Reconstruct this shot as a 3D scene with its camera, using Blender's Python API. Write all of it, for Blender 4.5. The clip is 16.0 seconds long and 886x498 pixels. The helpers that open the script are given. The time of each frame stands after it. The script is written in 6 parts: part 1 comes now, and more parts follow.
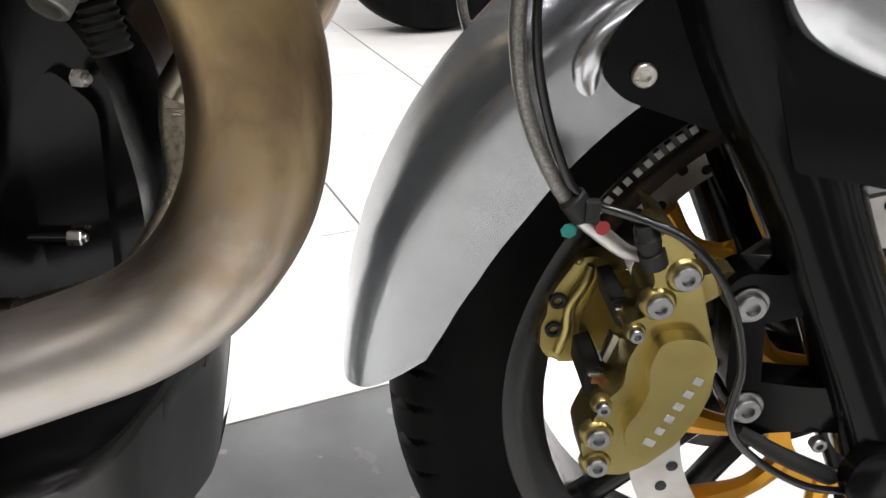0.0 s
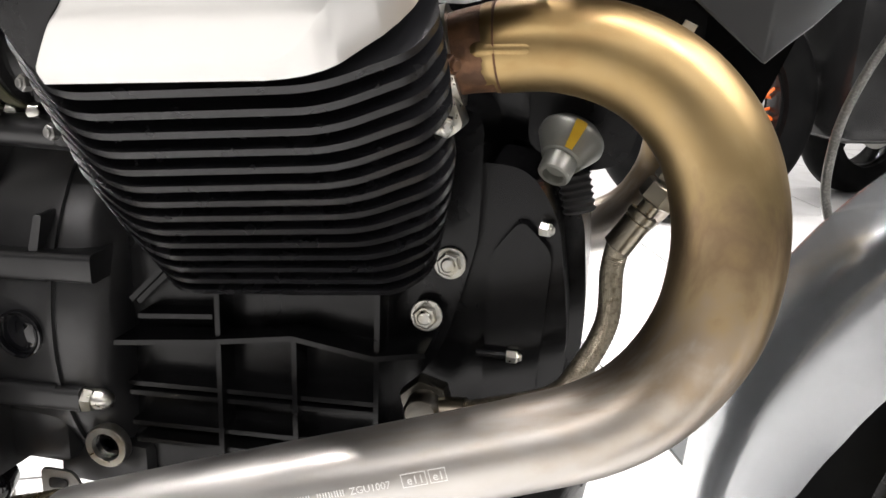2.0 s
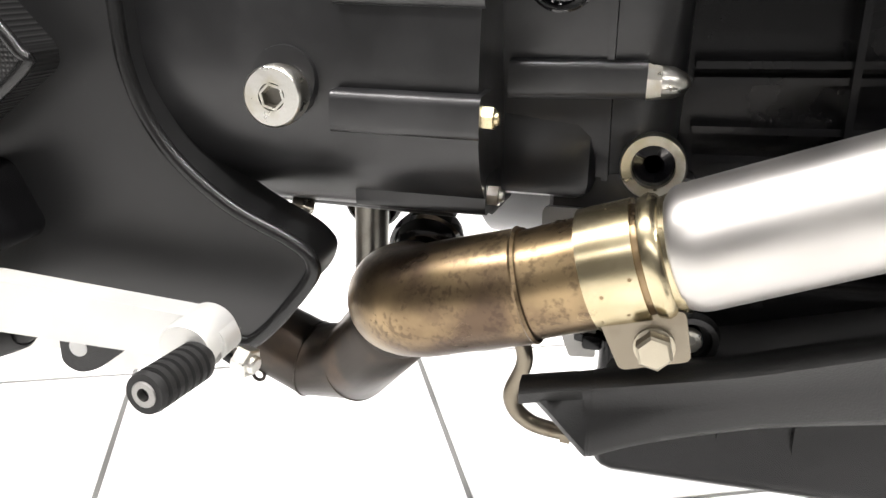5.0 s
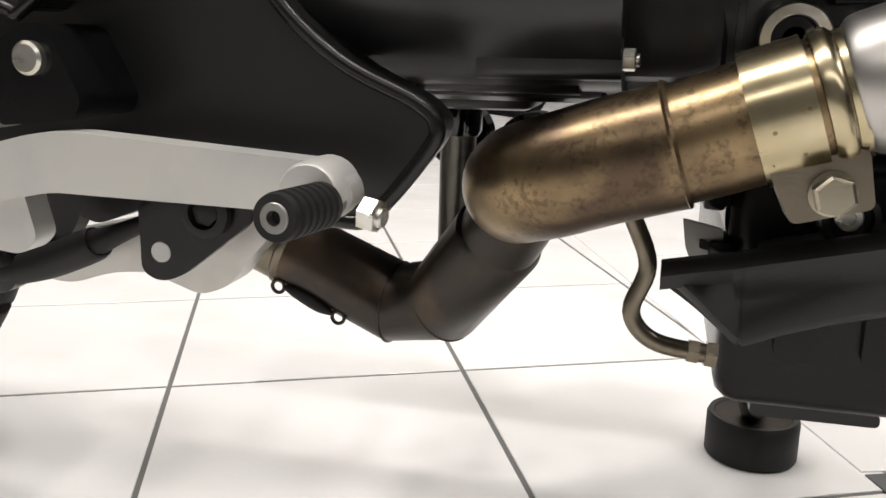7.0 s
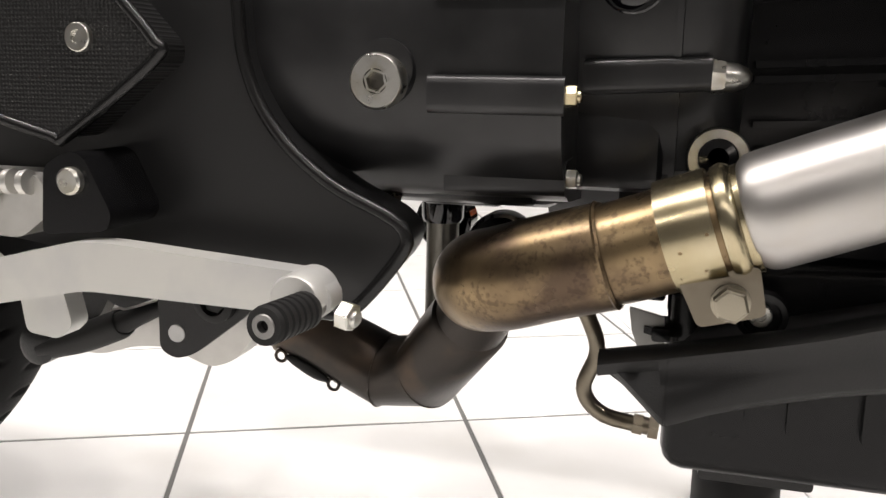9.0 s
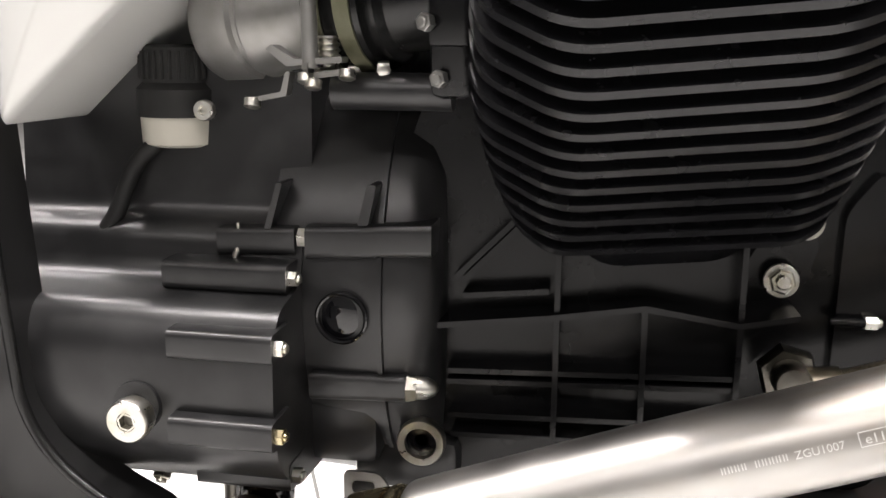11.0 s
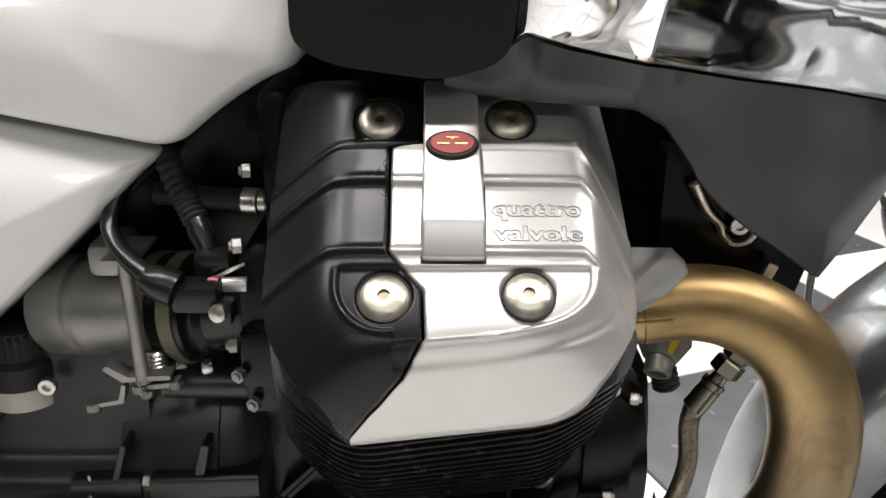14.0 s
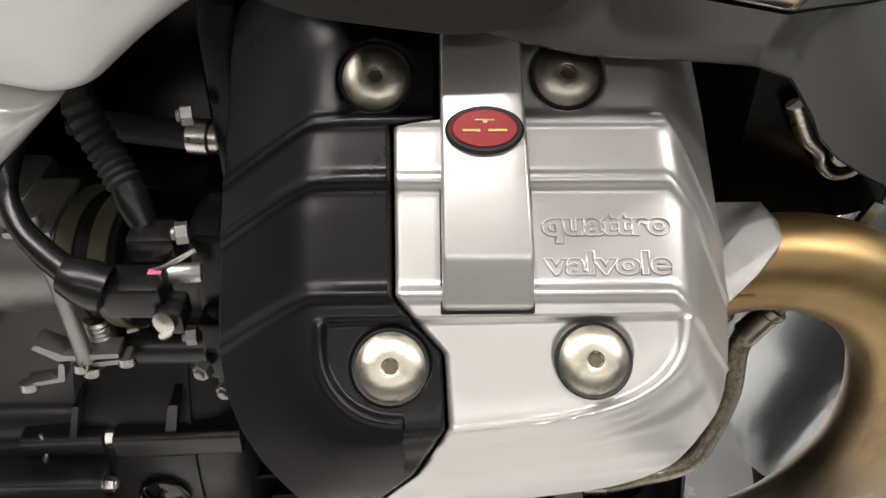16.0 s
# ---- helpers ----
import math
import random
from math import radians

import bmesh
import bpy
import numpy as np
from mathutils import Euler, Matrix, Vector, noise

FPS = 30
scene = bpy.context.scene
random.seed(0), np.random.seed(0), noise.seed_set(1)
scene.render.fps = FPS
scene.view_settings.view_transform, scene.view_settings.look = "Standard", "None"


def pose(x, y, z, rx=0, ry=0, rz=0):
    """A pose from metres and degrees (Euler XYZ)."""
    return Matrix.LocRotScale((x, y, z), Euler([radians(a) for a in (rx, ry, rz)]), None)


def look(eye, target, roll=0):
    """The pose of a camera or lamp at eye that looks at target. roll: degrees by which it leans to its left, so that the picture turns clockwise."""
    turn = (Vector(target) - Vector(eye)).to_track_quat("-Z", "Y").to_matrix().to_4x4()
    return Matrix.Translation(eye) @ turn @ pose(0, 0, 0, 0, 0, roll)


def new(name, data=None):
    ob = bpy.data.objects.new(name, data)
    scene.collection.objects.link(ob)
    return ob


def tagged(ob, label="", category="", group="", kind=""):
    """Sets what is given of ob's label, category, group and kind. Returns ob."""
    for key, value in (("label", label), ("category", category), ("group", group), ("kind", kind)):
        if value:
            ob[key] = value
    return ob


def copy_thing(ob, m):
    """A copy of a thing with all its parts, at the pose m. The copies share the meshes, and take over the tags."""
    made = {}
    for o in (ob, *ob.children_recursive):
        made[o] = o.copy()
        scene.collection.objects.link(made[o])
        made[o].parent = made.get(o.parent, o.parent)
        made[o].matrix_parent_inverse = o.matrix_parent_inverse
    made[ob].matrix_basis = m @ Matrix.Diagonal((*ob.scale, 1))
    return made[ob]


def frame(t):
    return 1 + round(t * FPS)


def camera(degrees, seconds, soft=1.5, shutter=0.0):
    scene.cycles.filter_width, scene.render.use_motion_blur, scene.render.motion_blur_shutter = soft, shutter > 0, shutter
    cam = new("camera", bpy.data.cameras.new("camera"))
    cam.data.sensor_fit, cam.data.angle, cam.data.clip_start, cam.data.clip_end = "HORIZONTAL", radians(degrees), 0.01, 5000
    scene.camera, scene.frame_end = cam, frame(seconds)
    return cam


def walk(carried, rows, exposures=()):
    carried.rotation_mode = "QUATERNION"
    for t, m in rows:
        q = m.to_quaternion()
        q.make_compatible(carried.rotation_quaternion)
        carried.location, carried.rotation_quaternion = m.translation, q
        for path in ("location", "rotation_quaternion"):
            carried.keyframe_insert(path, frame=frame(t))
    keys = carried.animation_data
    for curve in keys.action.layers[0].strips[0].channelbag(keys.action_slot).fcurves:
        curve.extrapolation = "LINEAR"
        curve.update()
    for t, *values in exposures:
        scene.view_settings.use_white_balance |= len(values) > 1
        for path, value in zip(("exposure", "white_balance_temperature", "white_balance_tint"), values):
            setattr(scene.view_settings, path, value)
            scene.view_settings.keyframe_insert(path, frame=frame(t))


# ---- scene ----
cam = camera(54.5, 16.0)
PATH = [
    (0, (0.0367, 0.0435, 0.6605), (0.206, 1.7358, -0.262), 2.7),
    (0.5, (0.0455, -0.0155, 0.7078), (-0.1102, 1.76, -0.0425), 2.9),
    (1, (-0.0068, -0.0571, 0.7204), (-0.2939, 1.729, 0.0348), 3.1),
    (1.5, (-0.0348, -0.0561, 0.703), (-0.349, 1.7532, 0.0938), 2.8),
    (2, (-0.0667, -0.0483, 0.6682), (-0.3887, 1.7725, 0.1025), 2.7),
    (2.5, (-0.1083, -0.0387, 0.6188), (-0.4332, 1.787, 0.0725), 2.4),
    (3, (-0.1441, -0.0319, 0.5831), (-0.4825, 1.7929, 0.0387), 2.1),
    (3.5, (-0.1818, -0.0251, 0.557), (-0.5464, 1.7947, 0.0145), 1.8),
    (4, (-0.235, -0.0087, 0.5164), (-0.6246, 1.8053, -0.0309), 1.2),
    (4.5, (-0.3065, 0.0068, 0.4971), (-0.7146, 1.7987, -0.1054), 1.1),
    (5, (-0.3578, 0.0174, 0.4632), (-0.7794, 1.7995, -0.1566), 1.1),
    (7.3, (-0.4042, 0.0155, 0.3723), (-0.8635, 1.845, -0.0531), 0.7),
    (7.5, (-0.4023, 0.0164, 0.3704), (-0.8722, 1.848, -0.0387), 0.7),
    (8, (-0.4003, 0.0155, 0.3704), (-0.88, 1.8498, -0.0116), 0.8),
    (8.5, (-0.3927, 0.0096, 0.3791), (-0.8916, 1.8412, 0.0087), 0.8),
    (9, (-0.3694, -0.0281, 0.4148), (-0.8762, 1.7995, 0.0367), 0.9),
    (9.2, (-0.3558, -0.0571, 0.4438), (-0.8616, 1.7706, 0.0619), 0.9),
    (11.5, (-0.234, -0.0648, 0.6112), (-0.4777, 1.7929, 0.1325), 0.1),
    (12, (-0.2147, -0.0465, 0.617), (-0.349, 1.8025, 0.0638), -0.1),
    (12.5, (-0.2205, -0.087, 0.6711), (-0.2331, 1.759, 0.0938), 0.6),
    (13, (-0.2089, -0.1131, 0.7068), (-0.1944, 1.7299, 0.1219), 1.0),
    (13.5, (-0.1992, -0.1141, 0.7765), (-0.176, 1.7299, 0.1944), 1.0),
    (14, (-0.2311, -0.09, 0.85), (-0.2175, 1.7125, 0.1509), 0.6),
    (14.5, (-0.2291, -0.0281, 0.849), (-0.2137, 1.6662, -0.0832), 0.9),
    (15, (-0.235, 0.0415, 0.8712), (-0.2041, 1.6594, -0.1886), 0.8),
    (15.5, (-0.2379, 0.0493, 0.8752), (-0.2021, 1.611, -0.264), 0.8),
    (16, (-0.2437, 0.0609, 0.8858), (-0.1963, 1.583, -0.3065), 0.7),
]
walk(cam, [(t, look(eye, target, roll)) for t, eye, target, roll in PATH],
     [(0, -0.65, 6380, 13), (0.5, -0.5, 6350, 13), (1.5, -0.17, 6350, 13), (2.5, 0.15, 6520, 13), (3.5, 0.25, 6480, 12), (5.0, 0.25, 6450, 12), (7.5, -1.09, 6720, 13), (8.5, -1.0, 6720, 14), (9.2, -0.65, 6680, 14),
      (11.5, 0.16, 6580, 14), (12.5, 0.2, 6570, 14), (13.0, 0.15, 6440, 12), (13.5, -0.38, 6380, 12), (14.0, -0.85, 6450, 12), (14.5, -1.06, 6500, 12), (15.0, -1.20, 6540, 12), (15.5, -1.52, 6600, 12), (16.0, -0.84, 6580, 12)])

# ---- light ----
world = bpy.data.worlds.new("showroom_air")
world.use_nodes = True
scene.world = world
world.node_tree.nodes["Background"].inputs[0].default_value = (0.75, 0.85, 1.0, 1)
world.node_tree.nodes["Background"].inputs[1].default_value = 0.05

U = 0.967   # one drawing unit in metres; the motorcycle and floor are drawn in these units


def lamp_panel(x, y, z, sx, sy, watts, colour=(1.0, 0.972, 0.94)):
    data = bpy.data.lights.new("ceiling_lamp", "AREA")
    data.shape, data.size, data.size_y, data.energy, data.color = "RECTANGLE", sx, sy, watts, colour
    ob = new("ceiling_lamp", data)
    ob.location = (x, y, z)
    return ob


# ---- materials ----
def mat(name, colour, rough=0.5, metal=0.0, bump=0.0, scale=200.0, mix=None, mix_scale=20.0, mix_at=(0.45, 0.7), rough_var=0.0,
        coat=0.0, grain=None, spec=0.5):
    m = bpy.data.materials.new(name)
    m.use_nodes = True
    nt = m.node_tree
    b = nt.nodes["Principled BSDF"]
    b.inputs["Base Color"].default_value = (*colour, 1)
    b.inputs["Roughness"].default_value = rough
    b.inputs["Metallic"].default_value = metal
    b.inputs["Specular IOR Level"].default_value = spec
    b.inputs["Coat Weight"].default_value = coat
    b.inputs["Coat Roughness"].default_value = 0.06
    co = nt.nodes.new("ShaderNodeTexCoord")
    src = co.outputs["Object"]
    if grain:
        mp = nt.nodes.new("ShaderNodeMapping")
        mp.inputs["Scale"].default_value = grain
        nt.links.new(src, mp.inputs["Vector"])
        src_g = mp.outputs["Vector"]
    else:
        src_g = src

    def tex(sc, detail, v):
        n = nt.nodes.new("ShaderNodeTexNoise")
        n.inputs["Scale"].default_value = sc
        n.inputs["Detail"].default_value = detail
        nt.links.new(v, n.inputs["Vector"])
        return n.outputs["Fac"]

    if mix:
        ramp = nt.nodes.new("ShaderNodeValToRGB")
        ramp.color_ramp.elements[0].position, ramp.color_ramp.elements[1].position = mix_at
        ramp.color_ramp.elements[0].color = (*colour, 1)
        ramp.color_ramp.elements[1].color = (*mix, 1)
        nt.links.new(tex(mix_scale, 6.0, src), ramp.inputs["Fac"])
        nt.links.new(ramp.outputs["Color"], b.inputs["Base Color"])
    if rough_var:
        r = nt.nodes.new("ShaderNodeMapRange")
        r.inputs["To Min"].default_value = max(0.02, rough - rough_var)
        r.inputs["To Max"].default_value = min(1.0, rough + rough_var)
        nt.links.new(tex(mix_scale * 1.7, 5.0, src), r.inputs["Value"])
        nt.links.new(r.outputs["Result"], b.inputs["Roughness"])
    if bump:
        bn = nt.nodes.new("ShaderNodeBump")
        bn.inputs["Strength"].default_value = bump
        bn.inputs["Distance"].default_value = 0.001
        nt.links.new(tex(scale, 3.0, src_g), bn.inputs["Height"])
        nt.links.new(bn.outputs["Normal"], b.inputs["Normal"])
    return m


CAST = mat("black_cast_paint", (0.0048, 0.0048, 0.0052), 0.22, 0.0, 0.05, 1600, (0.0072, 0.0072, 0.0076), 30, rough_var=0.06, spec=0.24)
GEARCAST = mat("satin_black_gearbox_paint", (0.012, 0.012, 0.0125), 0.33, 0.0, 0.05, 1400, (0.028, 0.028, 0.0285), 26, rough_var=0.08, spec=0.48)
FIN = mat("black_fin_paint", (0.008, 0.008, 0.009), 0.26, 0.0, 0.05, 1500, rough_var=0.05, mix=(0.011, 0.011, 0.012), mix_scale=40, spec=0.30)
PLASTIC = mat("black_satin_plastic", (0.006, 0.006, 0.006), 0.25, 0.0, 0.09, 1500, rough_var=0.06, mix=(0.009, 0.009, 0.009), mix_scale=12, spec=0.38)
RUBBER = mat("black_rubber", (0.009, 0.009, 0.009), 0.6, 0.0, 0.15, 900, (0.015, 0.015, 0.014), 25, spec=0.35)
TYRE = mat("tyre_rubber", (0.0035, 0.0035, 0.0036), 0.5, 0.0, 0.15, 900, (0.006, 0.006, 0.0058), 18, spec=0.03)
SILVER = mat("silver_paint", (0.54, 0.53, 0.51), 0.34, 0.75, 0.05, 2500, rough_var=0.05, mix=(0.59, 0.58, 0.56), mix_scale=9)
BLACKCOVER = mat("black_satin_metal", (0.005, 0.005, 0.0054), 0.28, 0.0, 0.05, 1800, rough_var=0.05, mix=(0.007, 0.007, 0.0074), mix_scale=14, spec=0.24)
FENDER = mat("grey_metallic_lacquer", (0.68, 0.70, 0.715), 0.24, 0.85, 0.02, 3000, coat=0.9, mix=(0.65, 0.67, 0.69), mix_scale=5)
TANKGREY = mat("matt_grey_metallic_paint", (0.045, 0.045, 0.044), 0.32, 0.5, 0.05, 2500, mix=(0.053, 0.053, 0.051), mix_scale=6)
PLATE = mat("satin_black_plate_paint", (0.010, 0.010, 0.0102), 0.36, 0.0, 0.06, 1500, rough_var=0.06, mix=(0.013, 0.013, 0.013), mix_scale=12, spec=0.5)
PANPLASTIC = mat("moulded_black_pan_plastic", (0.013, 0.013, 0.013), 0.36, 0.0, 0.16, 1200, rough_var=0.06, mix=(0.010, 0.010, 0.0098), mix_scale=14, spec=0.32)
TANKWHITE = mat("pearl_white_lacquer", (0.60, 0.60, 0.58), 0.3, 0.1, 0.02, 3000, coat=0.8, mix=(0.63, 0.63, 0.61), mix_scale=6)
CHROME = mat("chrome", (0.85, 0.85, 0.86), 0.06, 1.0)
ZINC = mat("zinc_plated_steel", (0.62, 0.61, 0.57), 0.3, 1.0, 0.1, 800, (0.5, 0.47, 0.38), 120, rough_var=0.1)
SENDERGREY = mat("dull_grey_sender_alloy", (0.25, 0.25, 0.225), 0.42, 0.7, 0.06, 900, (0.19, 0.19, 0.17), 50, rough_var=0.06)
SOCKET = mat("dull_socket_screw_steel", (0.34, 0.34, 0.34), 0.36, 1.0, 0.08, 700, (0.24, 0.24, 0.235), 90, rough_var=0.08)
GUNMETAL = mat("dark_plated_fitting", (0.15, 0.142, 0.125), 0.32, 1.0, 0.1, 700, (0.10, 0.092, 0.08), 60, rough_var=0.08)
BRASSY = mat("yellow_passivated_steel", (0.44, 0.375, 0.235), 0.25, 1.0, 0.02, 700, (0.53, 0.465, 0.32), 40, rough_var=0.08)
ALU = mat("cast_aluminium", (0.62, 0.61, 0.58), 0.42, 0.9, 0.04, 900, (0.52, 0.51, 0.48), 40, rough_var=0.07)
GOLD = mat("gold_anodised_caliper", (0.38, 0.31, 0.115), 0.30, 0.92, 0.05, 1500, (0.32, 0.26, 0.095), 30)
DISC = mat("brake_disc_steel", (0.5, 0.49, 0.46), 0.32, 1.0, 0.1, 500, (0.42, 0.40, 0.36), 40)
ORANGE = mat("gold_disc_carrier", (0.72, 0.36, 0.04), 0.35, 0.8)
SPOKE = mat("orange_spoke", (0.85, 0.16, 0.02), 0.4, 0.0)
CABLE = mat("gloss_black_cable", (0.006, 0.006, 0.006), 0.2, 0.0, 0.02, 900, spec=0.5)
COPPERY = mat("copper_pad_backing", (0.42, 0.20, 0.10), 0.38, 0.9, 0.1, 900, (0.30, 0.15, 0.08), 120)
BROWN = mat("heat_browned_steel", (0.105, 0.076, 0.054), 0.33, 0.95, 0.06, 900, (0.29, 0.215, 0.125), 26, (0.36, 0.66), rough_var=0.1)
SOOT = mat("dark_stained_steel", (0.050, 0.044, 0.039), 0.34, 0.9, 0.05, 900, (0.11, 0.078, 0.055), 22, rough_var=0.1)
TANSTEEL = mat("tan_stained_steel", (0.20, 0.175, 0.135), 0.33, 0.95, 0.08, 700, (0.15, 0.125, 0.09), 60, rough_var=0.08)
YELLOW = mat("yellow_paint_mark", (0.75, 0.5, 0.03), 0.5)
RED = mat("red_enamel", (0.26, 0.010, 0.012), 0.35, 0.0, coat=0.25, spec=0.3)
GREYPAINT = mat("silver_grey_print", (0.38, 0.38, 0.36), 0.4, 0.3)
WHITEPAINT = mat("white_print", (0.75, 0.75, 0.73), 0.5)
TILEWHITE = mat("white_glazed_tile", (0.66, 0.66, 0.65), 0.22, 0.0, 0.05, 60, (0.61, 0.605, 0.585), 6, rough_var=0.08)
TILEDARK = mat("dark_grey_tile", (0.075, 0.08, 0.08), 0.25, 0.0, 0.05, 60, (0.10, 0.105, 0.105), 9, rough_var=0.08)


def dimpled(m, pitch):
    """A small square dimple grid pressed into the surface."""
    nt = m.node_tree
    co = nt.nodes.new("ShaderNodeTexCoord")
    waves = []
    for axis in ("X", "Z"):
        w = nt.nodes.new("ShaderNodeTexWave")
        w.wave_type, w.bands_direction = "BANDS", axis
        w.inputs["Scale"].default_value = 0.314 / pitch
        nt.links.new(co.outputs["Object"], w.inputs["Vector"])
        waves.append(w)
    mul = nt.nodes.new("ShaderNodeMath")
    mul.operation = "MULTIPLY"
    nt.links.new(waves[0].outputs["Fac"], mul.inputs[0])
    nt.links.new(waves[1].outputs["Fac"], mul.inputs[1])
    bump = nt.nodes.new("ShaderNodeBump")
    bump.inputs["Strength"].default_value = 0.35
    bump.inputs["Distance"].default_value = 0.0012
    nt.links.new(mul.outputs[0], bump.inputs["Height"])
    nt.links.new(bump.outputs["Normal"], nt.nodes["Principled BSDF"].inputs["Normal"])
    return m


GRID = dimpled(mat("dimpled_black_rubber", (0.008, 0.008, 0.008), 0.38, 0.0, spec=0.36), 0.0019)
GROUT = mat("dark_grout", (0.11, 0.11, 0.105), 0.9, 0.0, 0.4, 300)
WALLMAT = mat("grey_wall_paint", (0.12, 0.12, 0.118), 0.8, 0.0, 0.1, 150, (0.135, 0.135, 0.133), 2)
CEILMAT = mat("pale_ceiling_paint", (0.36, 0.36, 0.352), 0.85, 0.0, 0.1, 150, (0.39, 0.39, 0.382), 2)
PINK = mat("pink_marker", (0.75, 0.13, 0.25), 0.5)
TEAL = mat("teal_paint_mark", (0.02, 0.32, 0.28), 0.5)
SCREW = mat("dull_zinc_cap_screw", (0.56, 0.53, 0.44), 0.36, 1.0, 0.15, 500, (0.36, 0.33, 0.25), 170, (0.5, 0.72), rough_var=0.1)
ETCH = mat("bright_etched_steel", (0.78, 0.77, 0.75), 0.55, 0.8)
RUST = mat("rust_brown_scale", (0.085, 0.042, 0.022), 0.55, 0.5, 0.3, 500, (0.20, 0.10, 0.05), 90, (0.4, 0.65), rough_var=0.1)
DULLALU = mat("dull_cast_throttle_alloy", (0.28, 0.275, 0.265), 0.42, 0.85, 0.06, 1200, (0.22, 0.215, 0.20), 40, rough_var=0.08)
LENS = mat("gloss_black_lens", (0.004, 0.004, 0.005), 0.05, 0.0, spec=0.6)
IVORY = mat("translucent_ivory_plastic", (0.46, 0.44, 0.38), 0.4, 0.0, 0.03, 800, mix=(0.52, 0.50, 0.43), mix_scale=20)
FITTING = mat("pale_tan_hose_fitting", (0.36, 0.325, 0.255), 0.3, 1.0, 0.06, 700, (0.27, 0.235, 0.175), 60, rough_var=0.08)
BRAID = mat("braided_steel_hose", (0.34, 0.30, 0.225), 0.3, 0.9, 0.6, 900, (0.16, 0.135, 0.095), 300, coat=0.4)
HOSE = mat("clear_covered_brake_hose", (0.15, 0.147, 0.132), 0.30, 0.5, 0.6, 1100, (0.26, 0.255, 0.23), 700, coat=0.8)
CASTLEVER = mat("silver_painted_casting", (0.60, 0.595, 0.56), 0.38, 0.4, 0.04, 1500, (0.52, 0.52, 0.51), 30, rough_var=0.06)
OLIVE = mat("olive_rubber_clamp", (0.10, 0.10, 0.06), 0.5, 0.2, 0.2, 400, (0.16, 0.155, 0.10), 60)

FORKBLACK = mat("gloss_black_slider_paint", (0.0025, 0.0025, 0.0025), 0.16, 0.0, 0.0, 2000, mix=(0.0035, 0.0035, 0.0035), mix_scale=15, spec=0.11)
LEATHER = mat("black_seat_vinyl", (0.005, 0.0045, 0.004), 0.34, 0.0, 0.15, 500, (0.008, 0.007, 0.0065), 10, spec=0.3)


def heat_pipe():
    """Brushed stainless header, straw to bronze where it ran hot, from the port round the bend; its top also darkened
    for the skirt's shade.
    """
    m = mat("heat_tinted_header", (0.58, 0.57, 0.54), 0.40, 1.0, 0.03, 300, rough_var=0.14, grain=(2, 14, 14))
    nt = m.node_tree
    b = nt.nodes["Principled BSDF"]
    co = nt.nodes.new("ShaderNodeTexCoord")
    xyz = nt.nodes.new("ShaderNodeSeparateXYZ")
    nt.links.new(co.outputs["Object"], xyz.inputs[0])
    at = nt.nodes.new("ShaderNodeMapRange")
    at.inputs["From Min"].default_value, at.inputs["From Max"].default_value = 0.685 * U, 0.435 * U
    nt.links.new(xyz.outputs["Z"], at.inputs["Value"])
    n = nt.nodes.new("ShaderNodeTexNoise")
    n.inputs["Scale"].default_value, n.inputs["Detail"].default_value = 22, 8
    add = nt.nodes.new("ShaderNodeMath")
    add.operation = "MULTIPLY_ADD"
    nt.links.new(n.outputs["Fac"], add.inputs[0])
    add.inputs[1].default_value = 0.34
    sub = nt.nodes.new("ShaderNodeMath")
    sub.operation = "SUBTRACT"
    sub.inputs[1].default_value = 0.17
    nt.links.new(at.outputs["Result"], sub.inputs[0])
    nt.links.new(sub.outputs[0], add.inputs[2])
    ramp = nt.nodes.new("ShaderNodeValToRGB")
    cr = ramp.color_ramp
    # stops at 0.0 and 0.10 are lowered: the tank skirt's shade, painted in
    cr.elements[0].position, cr.elements[0].color = 0.0, (0.275, 0.182, 0.080, 1)
    cr.elements[1].position, cr.elements[1].color = 1.0, (0.49, 0.475, 0.455, 1)
    for p, c in ((0.10, (0.325, 0.228, 0.104)), (0.22, (0.322, 0.230, 0.112)), (0.30, (0.355, 0.258, 0.130)), (0.40, (0.265, 0.185, 0.108)), (0.50, (0.35, 0.260, 0.148)), (0.62, (0.34, 0.27, 0.195)), (0.74, (0.45, 0.395, 0.33)), (0.86, (0.48, 0.452, 0.415))):
        e = cr.elements.new(p)
        e.color = (*c, 1)
    nt.links.new(add.outputs[0], ramp.inputs["Fac"])
    nt.links.new(ramp.outputs["Color"], b.inputs["Base Color"])
    return m


HEAT = heat_pipe()


